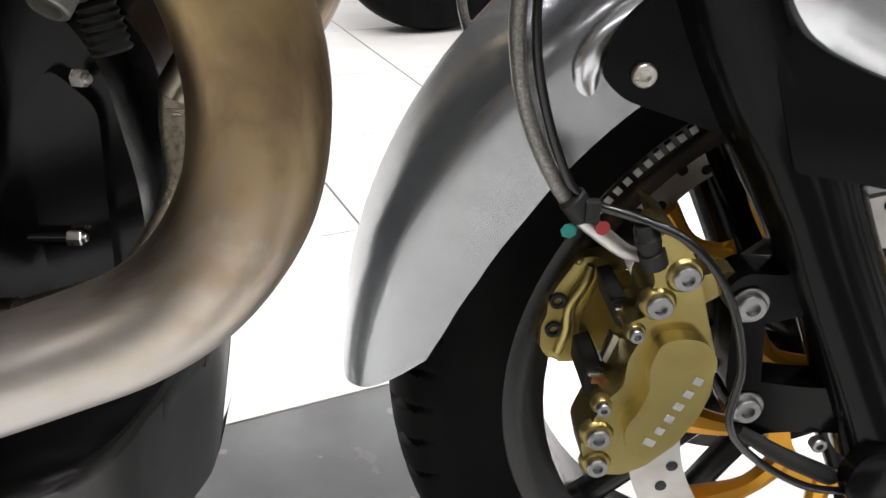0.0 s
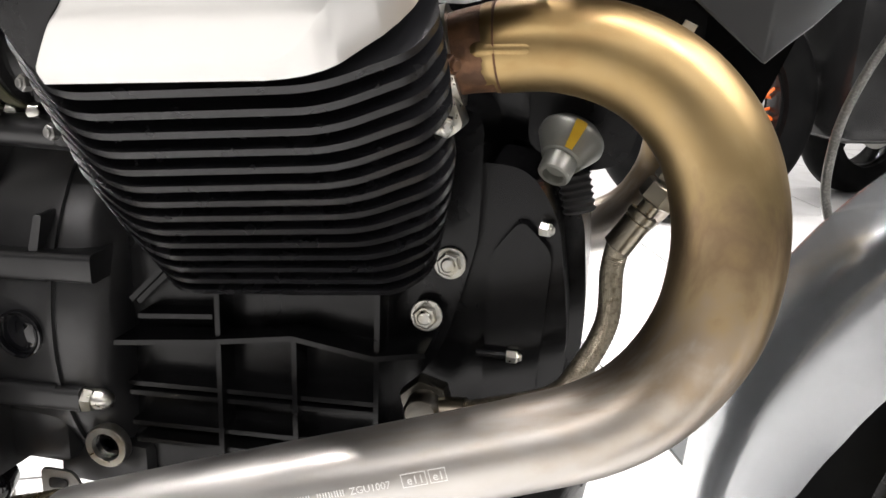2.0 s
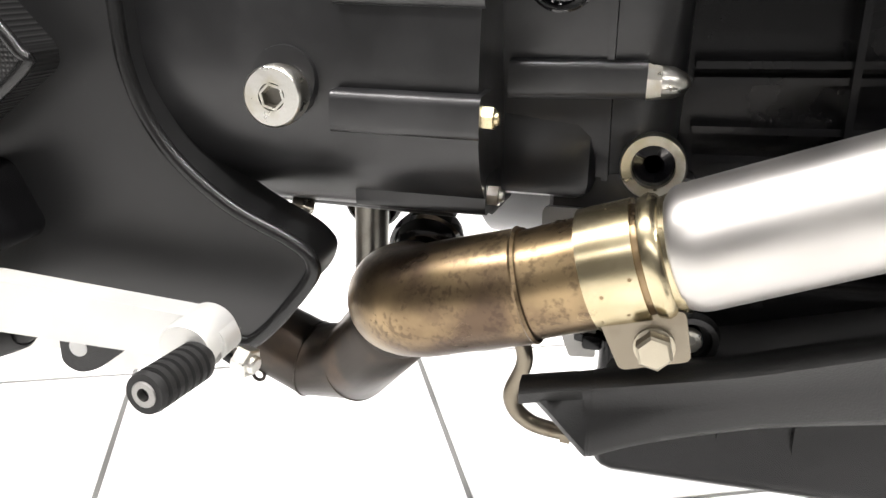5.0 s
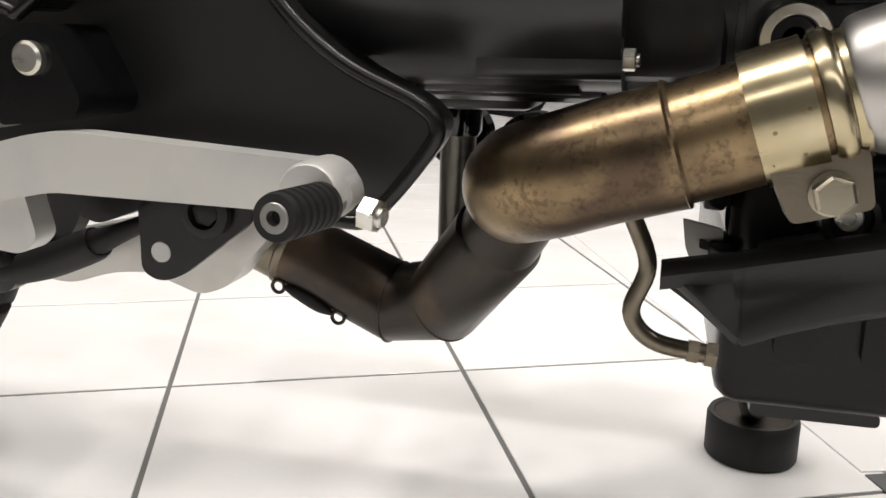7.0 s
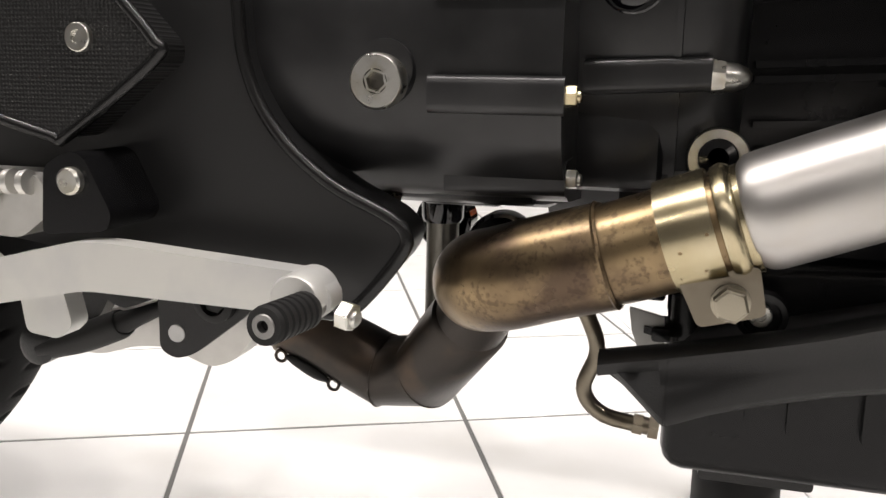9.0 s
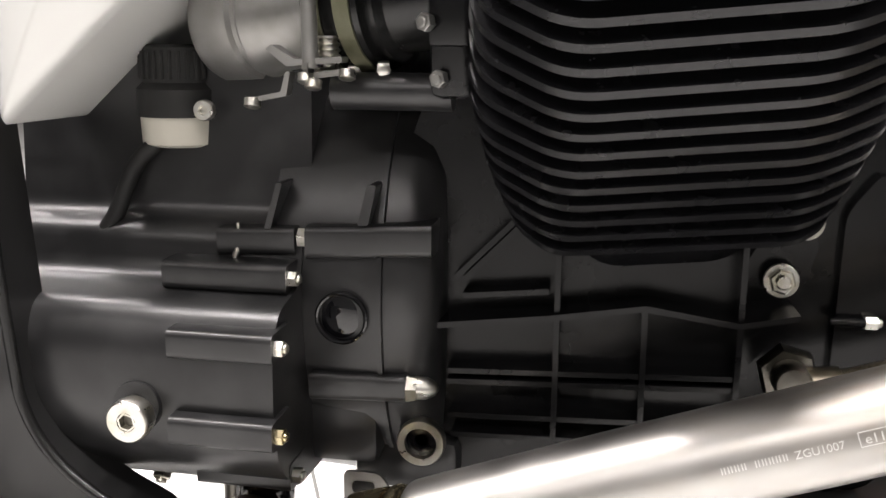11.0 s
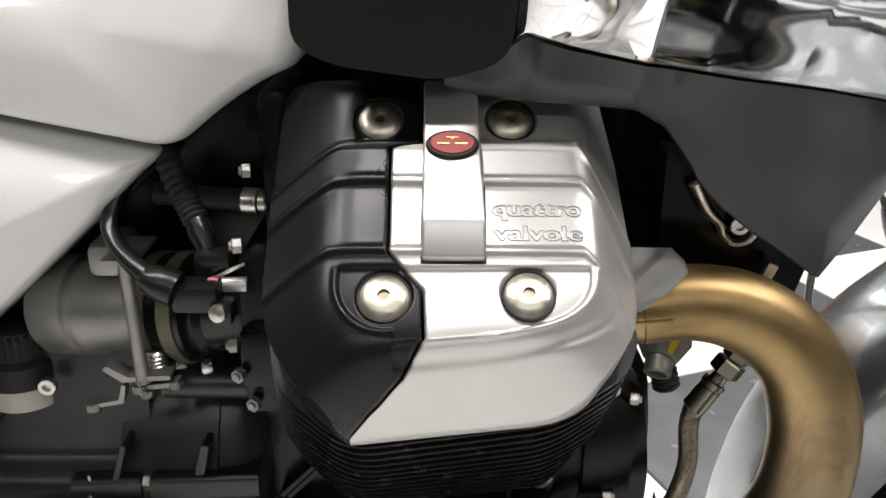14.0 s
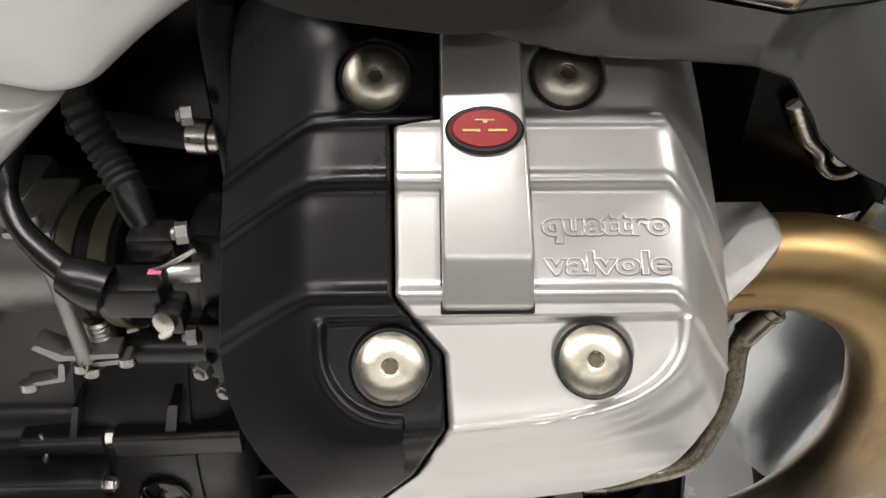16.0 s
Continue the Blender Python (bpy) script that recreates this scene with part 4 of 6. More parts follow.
    part("spring", tube([(-0.6160, 0.446, 0.2545), (-0.6080, 0.446, 0.2520), (-0.5950, 0.446, 0.2450), (-0.5865, 0.446, 0.2410)], [0.0012, 0.0036, 0.0036, 0.0012], 12, 4), RUBBER, col, "dark retaining spring")
    for p in ((-0.6190, 0.446, 0.2545), (-0.5835, 0.446, 0.2395)):
        part("spring_eye", tube([(p[0] + 0.0036 * math.cos(t), p[1], p[2] + 0.0036 * math.sin(t)) for t in np.linspace(0, 6.2, 10)], 0.0011, 8, 3), SOOT, col)


exhaust()


# ---- sump, belly pan and side stand ----
def belly():
    bm = bmesh.new()
    rows = []
    keys = spline([(-0.413, 0.306, 0.3025, -0.004, 0.0), (-0.400, 0.308, 0.2930, -0.002, -0.005), (-0.385, 0.3104, 0.2805, -0.0006, -0.0097), (-0.382, 0.311, 0.2795, 0.0, -0.010), (-0.379, 0.3117, 0.2800, 0.0, -0.0097), (-0.360, 0.316, 0.2862, 0.0, -0.007), (-0.325, 0.324, 0.2935, 0.0, -0.002), (-0.295, 0.333, 0.299, 0.0, 0.0), (-0.20, 0.361, 0.315, 0.002, 0.0),
                   (-0.125, 0.384, 0.325, 0.003, 0.0), (-0.098, 0.388, 0.315, 0.014, 0.0), (-0.083, 0.391, 0.30, 0.033, 0.0), (-0.073, 0.394, 0.285, 0.060, 0.0), (-0.064, 0.398, 0.27, 0.092, 0.0), (-0.055, 0.402, 0.26, 0.122, 0.0), (-0.048, 0.404, 0.255, 0.150, 0.0), (-0.046, 0.405, 0.255, 0.180, 0.0)], 6)
    for x, zr, zb, inn, flare in keys:
        f = step(-0.30, -0.10, x)
        y = 0.347 + inn
        sink = min(0.030, (zr - zb) * 0.45)
        deep = y + 0.014 + 0.17 * step(-0.385, -0.345, x) + 0.05 * step(-0.10, -0.05, x)
        top = [(v, zr + float(np.interp(min(v, deep), (0.375, 0.42, 0.47, 0.53), (-0.004, -sink * 0.7, -sink, -sink)))) for v in (0.53, 0.47, 0.42, 0.375)]
        sec = top + [ (y + 0.010, zr + 0.0025), (y + 0.003, zr + 0.002), (y, zr - 0.002), (y + 0.003, zr - 0.008), (y + 0.006 + flare * 0.7, (zr + zb) / 2),
               (y + 0.007 + flare * 1.35, zb + 0.004), (y + 0.010 + flare * 1.45, zb), (0.42 + inn, zb - 0.002), (0.53, zb - 0.004)]
        back = step(-0.14, -0.07, x) * 0.16
        rows.append([bm.verts.new((x - back * max(0.0, zr - 0.012 - p[1]), min(deep, max(p[0], y + 1.45 * flare)), p[1])) for p in sec])
    for p, q in zip(rows, rows[1:]):
        for k in range(len(p) - 1):
            bm.faces.new((p[k], p[k + 1], q[k + 1], q[k]))
    bm.faces.new(rows[0]); bm.faces.new(rows[-1][::-1])
    pan = part("belly_pan", bm, PANPLASTIC, bike, "black plastic belly pan with a rolled edge", angle=55)
    sump = part("oil_sump", block(-0.384, -0.12, 0.418, 0.68, 0.222, 0.345, 0.012, 3), CAST, bike, "black ribbed oil sump")
    for x in (-0.352, -0.315, -0.28):
        part("rib", prism(rounded([(x - 0.008, 0.25), (x + 0.008, 0.25), (x + 0.008, 0.30), (x - 0.008, 0.30)], 0.007), 0.411, 0.42, 0.004), CAST, sump)
    for x0, x1, z0, z1 in ((-0.396, -0.386, 0.318, 0.330), (-0.392, -0.382, 0.296, 0.304)):
        part("lug", block(x0, x1, 0.412, 0.44, z0, z1, 0.002), CAST, sump)
    part("skid_plate", prism(rounded([(-0.362, 0.2045), (-0.300, 0.2045), (-0.300, 0.2115), (-0.362, 0.2115)], 0.003), 0.455, 0.56, 0.001), PLASTIC, sump)
    part("sump_bracket", prism(rounded([(-0.404, 0.313), (-0.386, 0.309), (-0.385, 0.291), (-0.398, 0.290), (-0.402, 0.300)], 0.0015), 0.416, 0.4185, 0.0006), DULLALU, sump, "bare alloy bracket on the sump")
    part("slot", prism(rounded([(-0.396, 0.304), (-0.389, 0.3025), (-0.389, 0.2985), (-0.396, 0.300)], 0.001), 0.4145, 0.4165, 0.0002), PLASTIC, sump)
    part("pan_boss", lathe([(0, 0.0120), (0.006, 0.0110), (0.006, 0.0085), (0.002, 0.008)], (-0.343, 0.376, 0.325), (0, -1, 0), 24), PLASTIC, pan)
    bolt(pan, (-0.344, 0.372, 0.326), (0, -1, 0), 0.0052, 0.004, ZINC, washer=False, socket=True)
    part("breather_pipe", tube([(-0.427, 0.40, 0.318), (-0.418, 0.40, 0.294), (-0.424, 0.40, 0.272), (-0.414, 0.40, 0.259), (-0.392, 0.402, 0.254)], 0.0042, 12, 6), TANSTEEL, bike, "thin bent steel oil pipe")
    part("banjo", join(lathe([(0, 0.0056), (0.005, 0.0056)], (-0.398, 0.402, 0.255), (1, 0, -0.1), 6), lathe([(0.004, 0.0045), (0.009, 0.0045)], (-0.398, 0.402, 0.255), (1, 0, -0.1), 14), lathe([(0.008, 0.0062), (0.013, 0.0062)], (-0.398, 0.402, 0.255), (1, 0, -0.1), 6)), TANSTEEL, bike)
    part("side_stand", tube([(-0.37, 0.60, 0.22), (-0.33, 0.74, 0.11), (-0.31, 0.84, 0.045)], 0.011, 16, 4), CAST, bike, "black tubular side stand")
    part("stand_link", tube([(-0.529, 0.50, 0.375), (-0.529, 0.50, 0.34), (-0.529, 0.50, 0.335), (-0.530, 0.50, 0.255)], [0.0118, 0.0118, 0.0105, 0.0105], 20, 2), GUNMETAL, bike, "dark steel vertical tube below the gearbox")
    part("tube_collar", join(lathe([(0, 0.0125), (0.003, 0.0138), (0.026, 0.0138), (0.028, 0.0128)], (-0.529, 0.50, 0.338), (0, 0, 1), 24), lathe([(-0.012, 0.012), (-0.010, 0.019), (0.008, 0.019), (0.010, 0.016)], (-0.532, 0.520, 0.336), (0, -1, 0), 32)), LENS, bike, "glossy black collar on the tube")


belly()

puck = part("rubber_puck", lathe([(0, 0.042), (0.002, 0.0435), (0.038, 0.0435), (0.0425, 0.0415), (0.0425, 0.037), (0.0405, 0.035)], (-0.308, 0.845, 0.0), (0, 0, 1), 40), RUBBER, None, "round black rubber puck under the side stand, on tiles")
part("top_face", lathe([(0.0407, 0.0352), (0.0411, 0.0350), (0.0411, 0.010)], (-0.308, 0.845, 0.0), (0, 0, 1), 40), SOOT, puck, "worn grey-brown top face")
part("foot_bolt", join(lathe([(0.041, 0.011), (0.050, 0.011), (0.051, 0.010)], (-0.308, 0.845, 0.0), (0, 0, 1), 6), lathe([(0.050, 0.006), (0.075, 0.006)], (-0.308, 0.845, 0.0), (0, 0, 1), 14)), CAST, puck, "black bolt of the stand foot")
tagged(puck, category="stand pad")


# ---- foot controls ----
def controls():
    outline = [(-0.585, 0.60), (-0.578, 0.47), (-0.574, 0.432), (-0.560, 0.404), (-0.535, 0.382), (-0.506, 0.368), (-0.498, 0.360), (-0.501, 0.350), (-0.522, 0.325), (-0.536, 0.321), (-0.58, 0.327), (-0.66, 0.340), (-0.82, 0.36), (-0.82, 0.60)]
    plate = part("footrest_plate", prism(rounded(outline, 0.012, 4), 0.327, 0.36, 0.005, 3), PLATE, bike, "satin black frame side plate")
    part("plate_rim", tube([(x, 0.3275, z) for x, z in outline[:11]], 0.0032, 10, 6), PLASTIC, plate)
    pad = part("heel_pad", prism(rounded([(-0.635, 0.475), (-0.621, 0.460), (-0.604, 0.442), (-0.605, 0.434), (-0.653, 0.399), (-0.662, 0.399), (-0.70, 0.409), (-0.72, 0.475)], 0.008), 0.304, 0.33, 0.003), GRID, bike, "black dimpled rubber heel guard")
    part("pad_rim", tube([(-0.635, 0.305, 0.475), (-0.621, 0.305, 0.460), (-0.606, 0.305, 0.443), (-0.6055, 0.305, 0.435), (-0.653, 0.305, 0.4005), (-0.662, 0.305, 0.4), (-0.70, 0.305, 0.410)], 0.0028, 12, 6), PLASTIC, pad)
    bolt(pad, (-0.642, 0.304, 0.444), (0, -1, 0), 0.0065, 0.003, ZINC, washer=False, name="screw", socket=True)
    lever = part("gear_lever", prism(rounded([(-0.79, 0.331), (-0.70, 0.340), (-0.638, 0.3555), (-0.622, 0.3565), (-0.525, 0.350), (-0.516, 0.344), (-0.515, 0.336), (-0.522, 0.332), (-0.633, 0.334), (-0.70, 0.320), (-0.79, 0.312)], 0.006, 4), 0.284, 0.296, 0.0052, 4), CASTLEVER, bike, "silver cast gear lever with a rubber peg")
    part("lever_eye", lathe([(0, 0.0112), (0.020, 0.0112), (0.0215, 0.0102)], (-0.528, 0.297, 0.340), (0, -1, 0), 28), CASTLEVER, lever)
    prof = [(0, 0.0062)]
    for i in range(6):
        prof += [(0.003 + i * 0.0044, 0.0078), (0.0055 + i * 0.0044, 0.0078), (0.0059 + i * 0.0044, 0.0064), (0.0070 + i * 0.0044, 0.0064)]
    prof += [(0.0300, 0.0078), (0.0325, 0.0073), (0.0325, 0.004), (0.030, 0.0035)]
    part("peg_rubber", lathe(prof, (-0.5222, 0.277, 0.3375), (-0.10, -1, 0.04), 32), RUBBER, lever, "ribbed black rubber peg")
    part("peg_core", lathe([(-0.006, 0.0048), (0.0328, 0.0048), (0.0332, 0.0044), (0.0332, 0.0024), (0.028, 0.0022)], (-0.5222, 0.277, 0.3375), (-0.10, -1, 0.04), 24), DULLALU, lever)
    bolt(lever, (-0.513, 0.289, 0.333), (1, -0.2, -0.2), 0.0062, 0.006, ZINC, washer=False)
    # linkage behind the lever
    part("lever_drop", prism(rounded([(-0.683, 0.345), (-0.660, 0.345), (-0.652, 0.312), (-0.660, 0.305), (-0.678, 0.307)], 0.004), 0.298, 0.310, 0.003), CASTLEVER, lever)
    rod = part("linkage_rod", tube([(-0.715, 0.35, 0.279), (-0.706, 0.35, 0.282), (-0.690, 0.352, 0.287), (-0.668, 0.354, 0.296), (-0.664, 0.354, 0.298), (-0.650, 0.355, 0.304), (-0.625, 0.357, 0.315), (-0.60, 0.358, 0.330)], [0.0065, 0.0072, 0.0082, 0.0082, 0.0062, 0.0044, 0.0036, 0.0034], 16, 5), RUBBER, bike, "black linkage rod with rubber boots")
    part("rod_end", lathe([(-0.005, 0.011), (0.005, 0.011), (0.006, 0.009)], (-0.715, 0.35, 0.282), (0, -1, 0), 24), PLASTIC, rod)
    part("linkage_shroud", prism(rounded([(-0.73, 0.322), (-0.69, 0.330), (-0.672, 0.324), (-0.684, 0.300), (-0.70, 0.282), (-0.73, 0.272)], 0.008), 0.362, 0.372, 0.003), PLASTIC, bike)
    part("linkage_shroud", prism(rounded([(-0.668, 0.335), (-0.630, 0.335), (-0.632, 0.318), (-0.655, 0.309), (-0.666, 0.314)], 0.006), 0.340, 0.372, 0.003), PLASTIC, bike)
    plate2 = part("linkage_plate", prism(rounded([(-0.6375, 0.300), (-0.638, 0.288), (-0.629, 0.2835), (-0.618, 0.287), (-0.585, 0.312), (-0.575, 0.335), (-0.638, 0.340)], 0.005), 0.345, 0.350, 0.001), PLASTIC, bike, "black drilled linkage plate")
    part("plate_hole", lathe([(0, 0.0048), (0.0006, 0.0046)], (-0.6275, 0.345, 0.2975), (0, -1, 0), 20), TILEWHITE, plate2)
    part("pivot_cap", join(ring_lathe([(0, 0.011), (0.004, 0.011), (0.005, 0.009), (0.005, 0.007), (0, 0.007)], (-0.6035, 0.345, 0.317), (0, -1, 0), 28), lathe([(0, 0.0062), (0.003, 0.0062), (0.004, 0.004)], (-0.6035, 0.345, 0.317), (0, -1, 0), 6)), RUBBER, plate2)
    part("linkage_arm", prism(rounded([(-0.74, 0.272), (-0.70, 0.268), (-0.676, 0.276), (-0.655, 0.2775), (-0.640, 0.272), (-0.628, 0.268), (-0.612, 0.274), (-0.60, 0.290), (-0.575, 0.315), (-0.60, 0.325), (-0.66, 0.304), (-0.72, 0.290)], 0.008, 4), 0.378, 0.396, 0.004), ALU, bike, "cast aluminium linkage arm")
    # rider peg, hinge
    part("peg_hinge", prism(rounded([(-0.655, 0.388), (-0.642, 0.395), (-0.634, 0.393), (-0.621, 0.367), (-0.625, 0.360), (-0.658, 0.357)], 0.004), 0.290, 0.33, 0.002), CAST, bike, "black foot peg hinge")
    part("lever_pivot", join(lathe([(0, 0.0135), (0.012, 0.0135), (0.013, 0.0125), (0.013, 0.0085), (0.010, 0.008)], (-0.693, 0.294, 0.3345), (0, -1, 0), 28), lathe([(0.008, 0.005), (0.012, 0.005)], (-0.693, 0.294, 0.3345), (0, -1, 0), 6)), ALU, lever)
    part("hinge_pin", lathe([(0, 0.0062), (0.003, 0.0062), (0.004, 0.005)], (-0.640, 0.29, 0.382), (0, -1, 0), 20), ZINC, bike)
    peg = part("foot_peg", join(prism(rounded([(-0.73, 0.383), (-0.664, 0.383), (-0.657, 0.372), (-0.660, 0.364), (-0.675, 0.353), (-0.73, 0.355)], 0.005), 0.296, 0.322, 0.004),
                               *[lathe([(-0.0022, 0.003), (-0.0018, 0.0058), (0.0018, 0.0058), (0.0022, 0.003)], (-0.668 - 0.0085 * i, 0.294, 0.3795), (1, 0, 0.05), 18) for i in range(7)]), ALU, bike, "knurled aluminium foot peg")
    part("peg_pad", prism(rounded([(-0.73, 0.379), (-0.690, 0.379), (-0.684, 0.371), (-0.690, 0.362), (-0.73, 0.361)], 0.003), 0.2925, 0.297, 0.001), CASTLEVER, peg)


controls()


# ---- front wheel, fender, fork, brake ----
AXLE = (0.375, 0.555, 0.322)


def tyre_mesh(centre, R, half, rim, seg=72, grooves=0):
    prof = [(-half * 0.82, rim), (-half * 0.98, rim + (R - rim) * 0.35), (-half, rim + (R - rim) * 0.58), (-half * 0.86, R - (R - rim) * 0.20), (-half * 0.5, R - (R - rim) * 0.05), (0, R),
            (half * 0.5, R - (R - rim) * 0.05), (half * 0.86, R - (R - rim) * 0.20), (half, rim + (R - rim) * 0.58), (half * 0.98, rim + (R - rim) * 0.35), (half * 0.82, rim)]
    if not grooves:
        return ring_lathe(prof, centre, (0, 1, 0), seg)
    # fine ring with slanting rain grooves cut into the tread
    prof = spline(prof, 5)
    seg = grooves * 12
    bm = bmesh.new()
    cols = []
    for k in range(seg):
        col = []
        for y, r in prof:
            u = y / half
            phase = (k / 12 + abs(u) * 0.9 + (0.5 if u > 0 else 0.0)) % 1.0
            if r > R - (R - rim) * 0.36 and 0.25 < abs(u) and phase < 0.14:
                r -= 0.004
            a = 2 * math.pi * k / seg
            col.append(bm.verts.new((centre[0] + r * math.cos(a), centre[1] + y, centre[2] + r * math.sin(a))))
        cols.append(col)
    for k in range(seg):
        p, q = cols[k], cols[(k + 1) % seg]
        for i in range(len(prof)):
            j = (i + 1) % len(prof)
            bm.faces.new((p[i], p[j], q[j], q[i]))
    return bm


def front_wheel():
    wheel = part("front_wheel", join(ring_lathe([(-0.047, 0.250), (-0.050, 0.240), (-0.047, 0.230), (-0.036, 0.2145), (0.036, 0.2145), (0.047, 0.230), (0.050, 0.240), (0.047, 0.250), (0.038, 0.24), (-0.038, 0.24)], AXLE, (0, 1, 0), 72),
                                     lathe([(-0.05, 0.03), (0.05, 0.03)], AXLE, (0, 1, 0), 24)), PLASTIC, bike, "black cast front wheel")
    part("tyre", tyre_mesh(AXLE, 0.3225, 0.0625, 0.246, grooves=64), TYRE, wheel, "grooved black front tyre")
    for k in range(5):
        a = radians(72 * k + 160)
        d = Vector((math.cos(a), 0, math.sin(a)))
        n = Vector((-math.sin(a), 0, math.cos(a)))
        c = Vector(AXLE)
        for s in (-0.4, 0.4):
            part("spoke", tube([c + d * 0.02 + n * s * 0.03, c + d * 0.12 + n * s * 0.06, c + d * 0.220 + n * s * 0.10], [0.014, 0.011, 0.012], 10, 4), PLASTIC, wheel)
    # lettering bars on the rim
    for k in range(10):
        a = radians(128 + 1.9 * k)
        q = block(-0.0022, 0.0022, -0.0006, 0.0006, -0.0022, 0.0026, 0.0003)
        part("lettering_bar", q, GREYPAINT, wheel).matrix_basis = Matrix.Translation(Vector((AXLE[0] + 0.2405 * math.cos(a), 0.5035, AXLE[2] + 0.2405 * math.sin(a))) * U) @ pose(0, 0, 0, 0, 90 - math.degrees(a), 0)
    for y, nm in ((0.478, "brake_disc"), (0.632, "brake_disc")):
        disc = part(nm, ring_lathe([(-0.0025, 0.166), (0.0025, 0.166), (0.0025, 0.130), (-0.0025, 0.130)], (AXLE[0], y, AXLE[2]), (0, 1, 0), 90), DISC, bike, "drilled steel brake disc")
        for k in range(60):
            a, r = 2 * math.pi * k / 60, (0.137, 0.148, 0.159)[k % 3]
            # flat black disc laid on for the dark of a hole; none is cut
            part("drilling", lathe([(0, 0.0042), (0.0004, 0.0042)], (AXLE[0] + r * math.cos(a), y - 0.0027, AXLE[2] + r * math.sin(a)), (0, -1, 0), 12), PLASTIC, disc)
        part("disc_carrier", ring_lathe([(-0.003, 0.07), (0.003, 0.07), (0.003, 0.055), (-0.003, 0.055)], (AXLE[0], y, AXLE[2]), (0, 1, 0), 40), ORANGE, disc, "gold disc carrier")
        for k in range(10):
            a = radians(36 * k)
            part("carrier_arm", tube([(AXLE[0] + r * math.cos(a + s), y, AXLE[2] + r * math.sin(a + s)) for r, s in ((0.06, 0), (0.095, 0.10), (0.132, 0.0))], [0.009, 0.007, 0.011], 8, 4), ORANGE, disc)
    return wheel


front_wheel()

HUB = (-1.209, 0.555, 0.322)
rear = part("rear_wheel", join(ring_lathe([(-0.06, 0.245), (-0.063, 0.235), (-0.05, 0.212), (0.05, 0.212), (0.063, 0.235), (0.06, 0.245)], HUB, (0, 1, 0), 64), lathe([(-0.07, 0.05), (0.07, 0.05)], HUB, (0, 1, 0), 28),
                               *[tube([(HUB[0] + r * math.cos(a), HUB[1], HUB[2] + r * math.sin(a)) for r in (0.04, 0.13, 0.22)], [0.02, 0.014, 0.016], 10, 2) for a in np.linspace(0.4, 5.43, 5)]), PLASTIC, bike, "black cast rear wheel")
part("tyre", tyre_mesh(HUB, 0.318, 0.075, 0.243, grooves=60), TYRE, rear, "grooved black rear tyre")


def fender():
    bm = bmesh.new()
    rows = []
    n, m = 80, 28
    for i in range(n + 1):
        f = i / n
        row = []
        for k in range(m + 1):
            t = k / m * 2 - 1
            s = abs(t)
            q, e = min(1.0, s / 0.62), max(0.0, s - 0.62) / 0.38
            last = 179.5 - 2.5 * q ** 2 - 4.8 * e ** 1.6
            deg = last + (50 - last) * f
            half = 0.066 + 0.006 * math.sin(f * math.pi)
            y = math.copysign(q ** 0.8 * half + 0.003 * e, t)
            rim = float(np.interp(deg, (100, 106, 112, 118, 133, 150, 160, 168.5, 172), (0.228, 0.240, 0.270, 0.283, 0.284, 0.284, 0.289, 0.297, 0.303)))
            r = 0.3545 - 0.014 * q ** 3 - (0.3405 - rim) * e
            a = radians(deg)
            row.append(bm.verts.new((AXLE[0] + r * math.cos(a), AXLE[1] + y, AXLE[2] + r * math.sin(a))))
        rows.append(row)
    for p, q in zip(rows, rows[1:]):
        for k in range(m):
            bm.faces.new((p[k], p[k + 1], q[k + 1], q[k]))
    bmesh.ops.solidify(bm, geom=bm.faces[:], thickness=0.0025)
    f = part("front_fender", bm, FENDER, bike, "glossy silver-grey front fender", angle=60)
    part("boss_ridge", tube([(0.170, 0.497, 0.520), (0.159, 0.492, 0.535), (0.154, 0.489, 0.552), (0.160, 0.488, 0.567), (0.173, 0.488, 0.579), (0.190, 0.489, 0.590), (0.206, 0.491, 0.600)], [0.003, 0.008, 0.0105, 0.011, 0.011, 0.010, 0.008], 24, 6), FENDER, f)
    return f


fender()


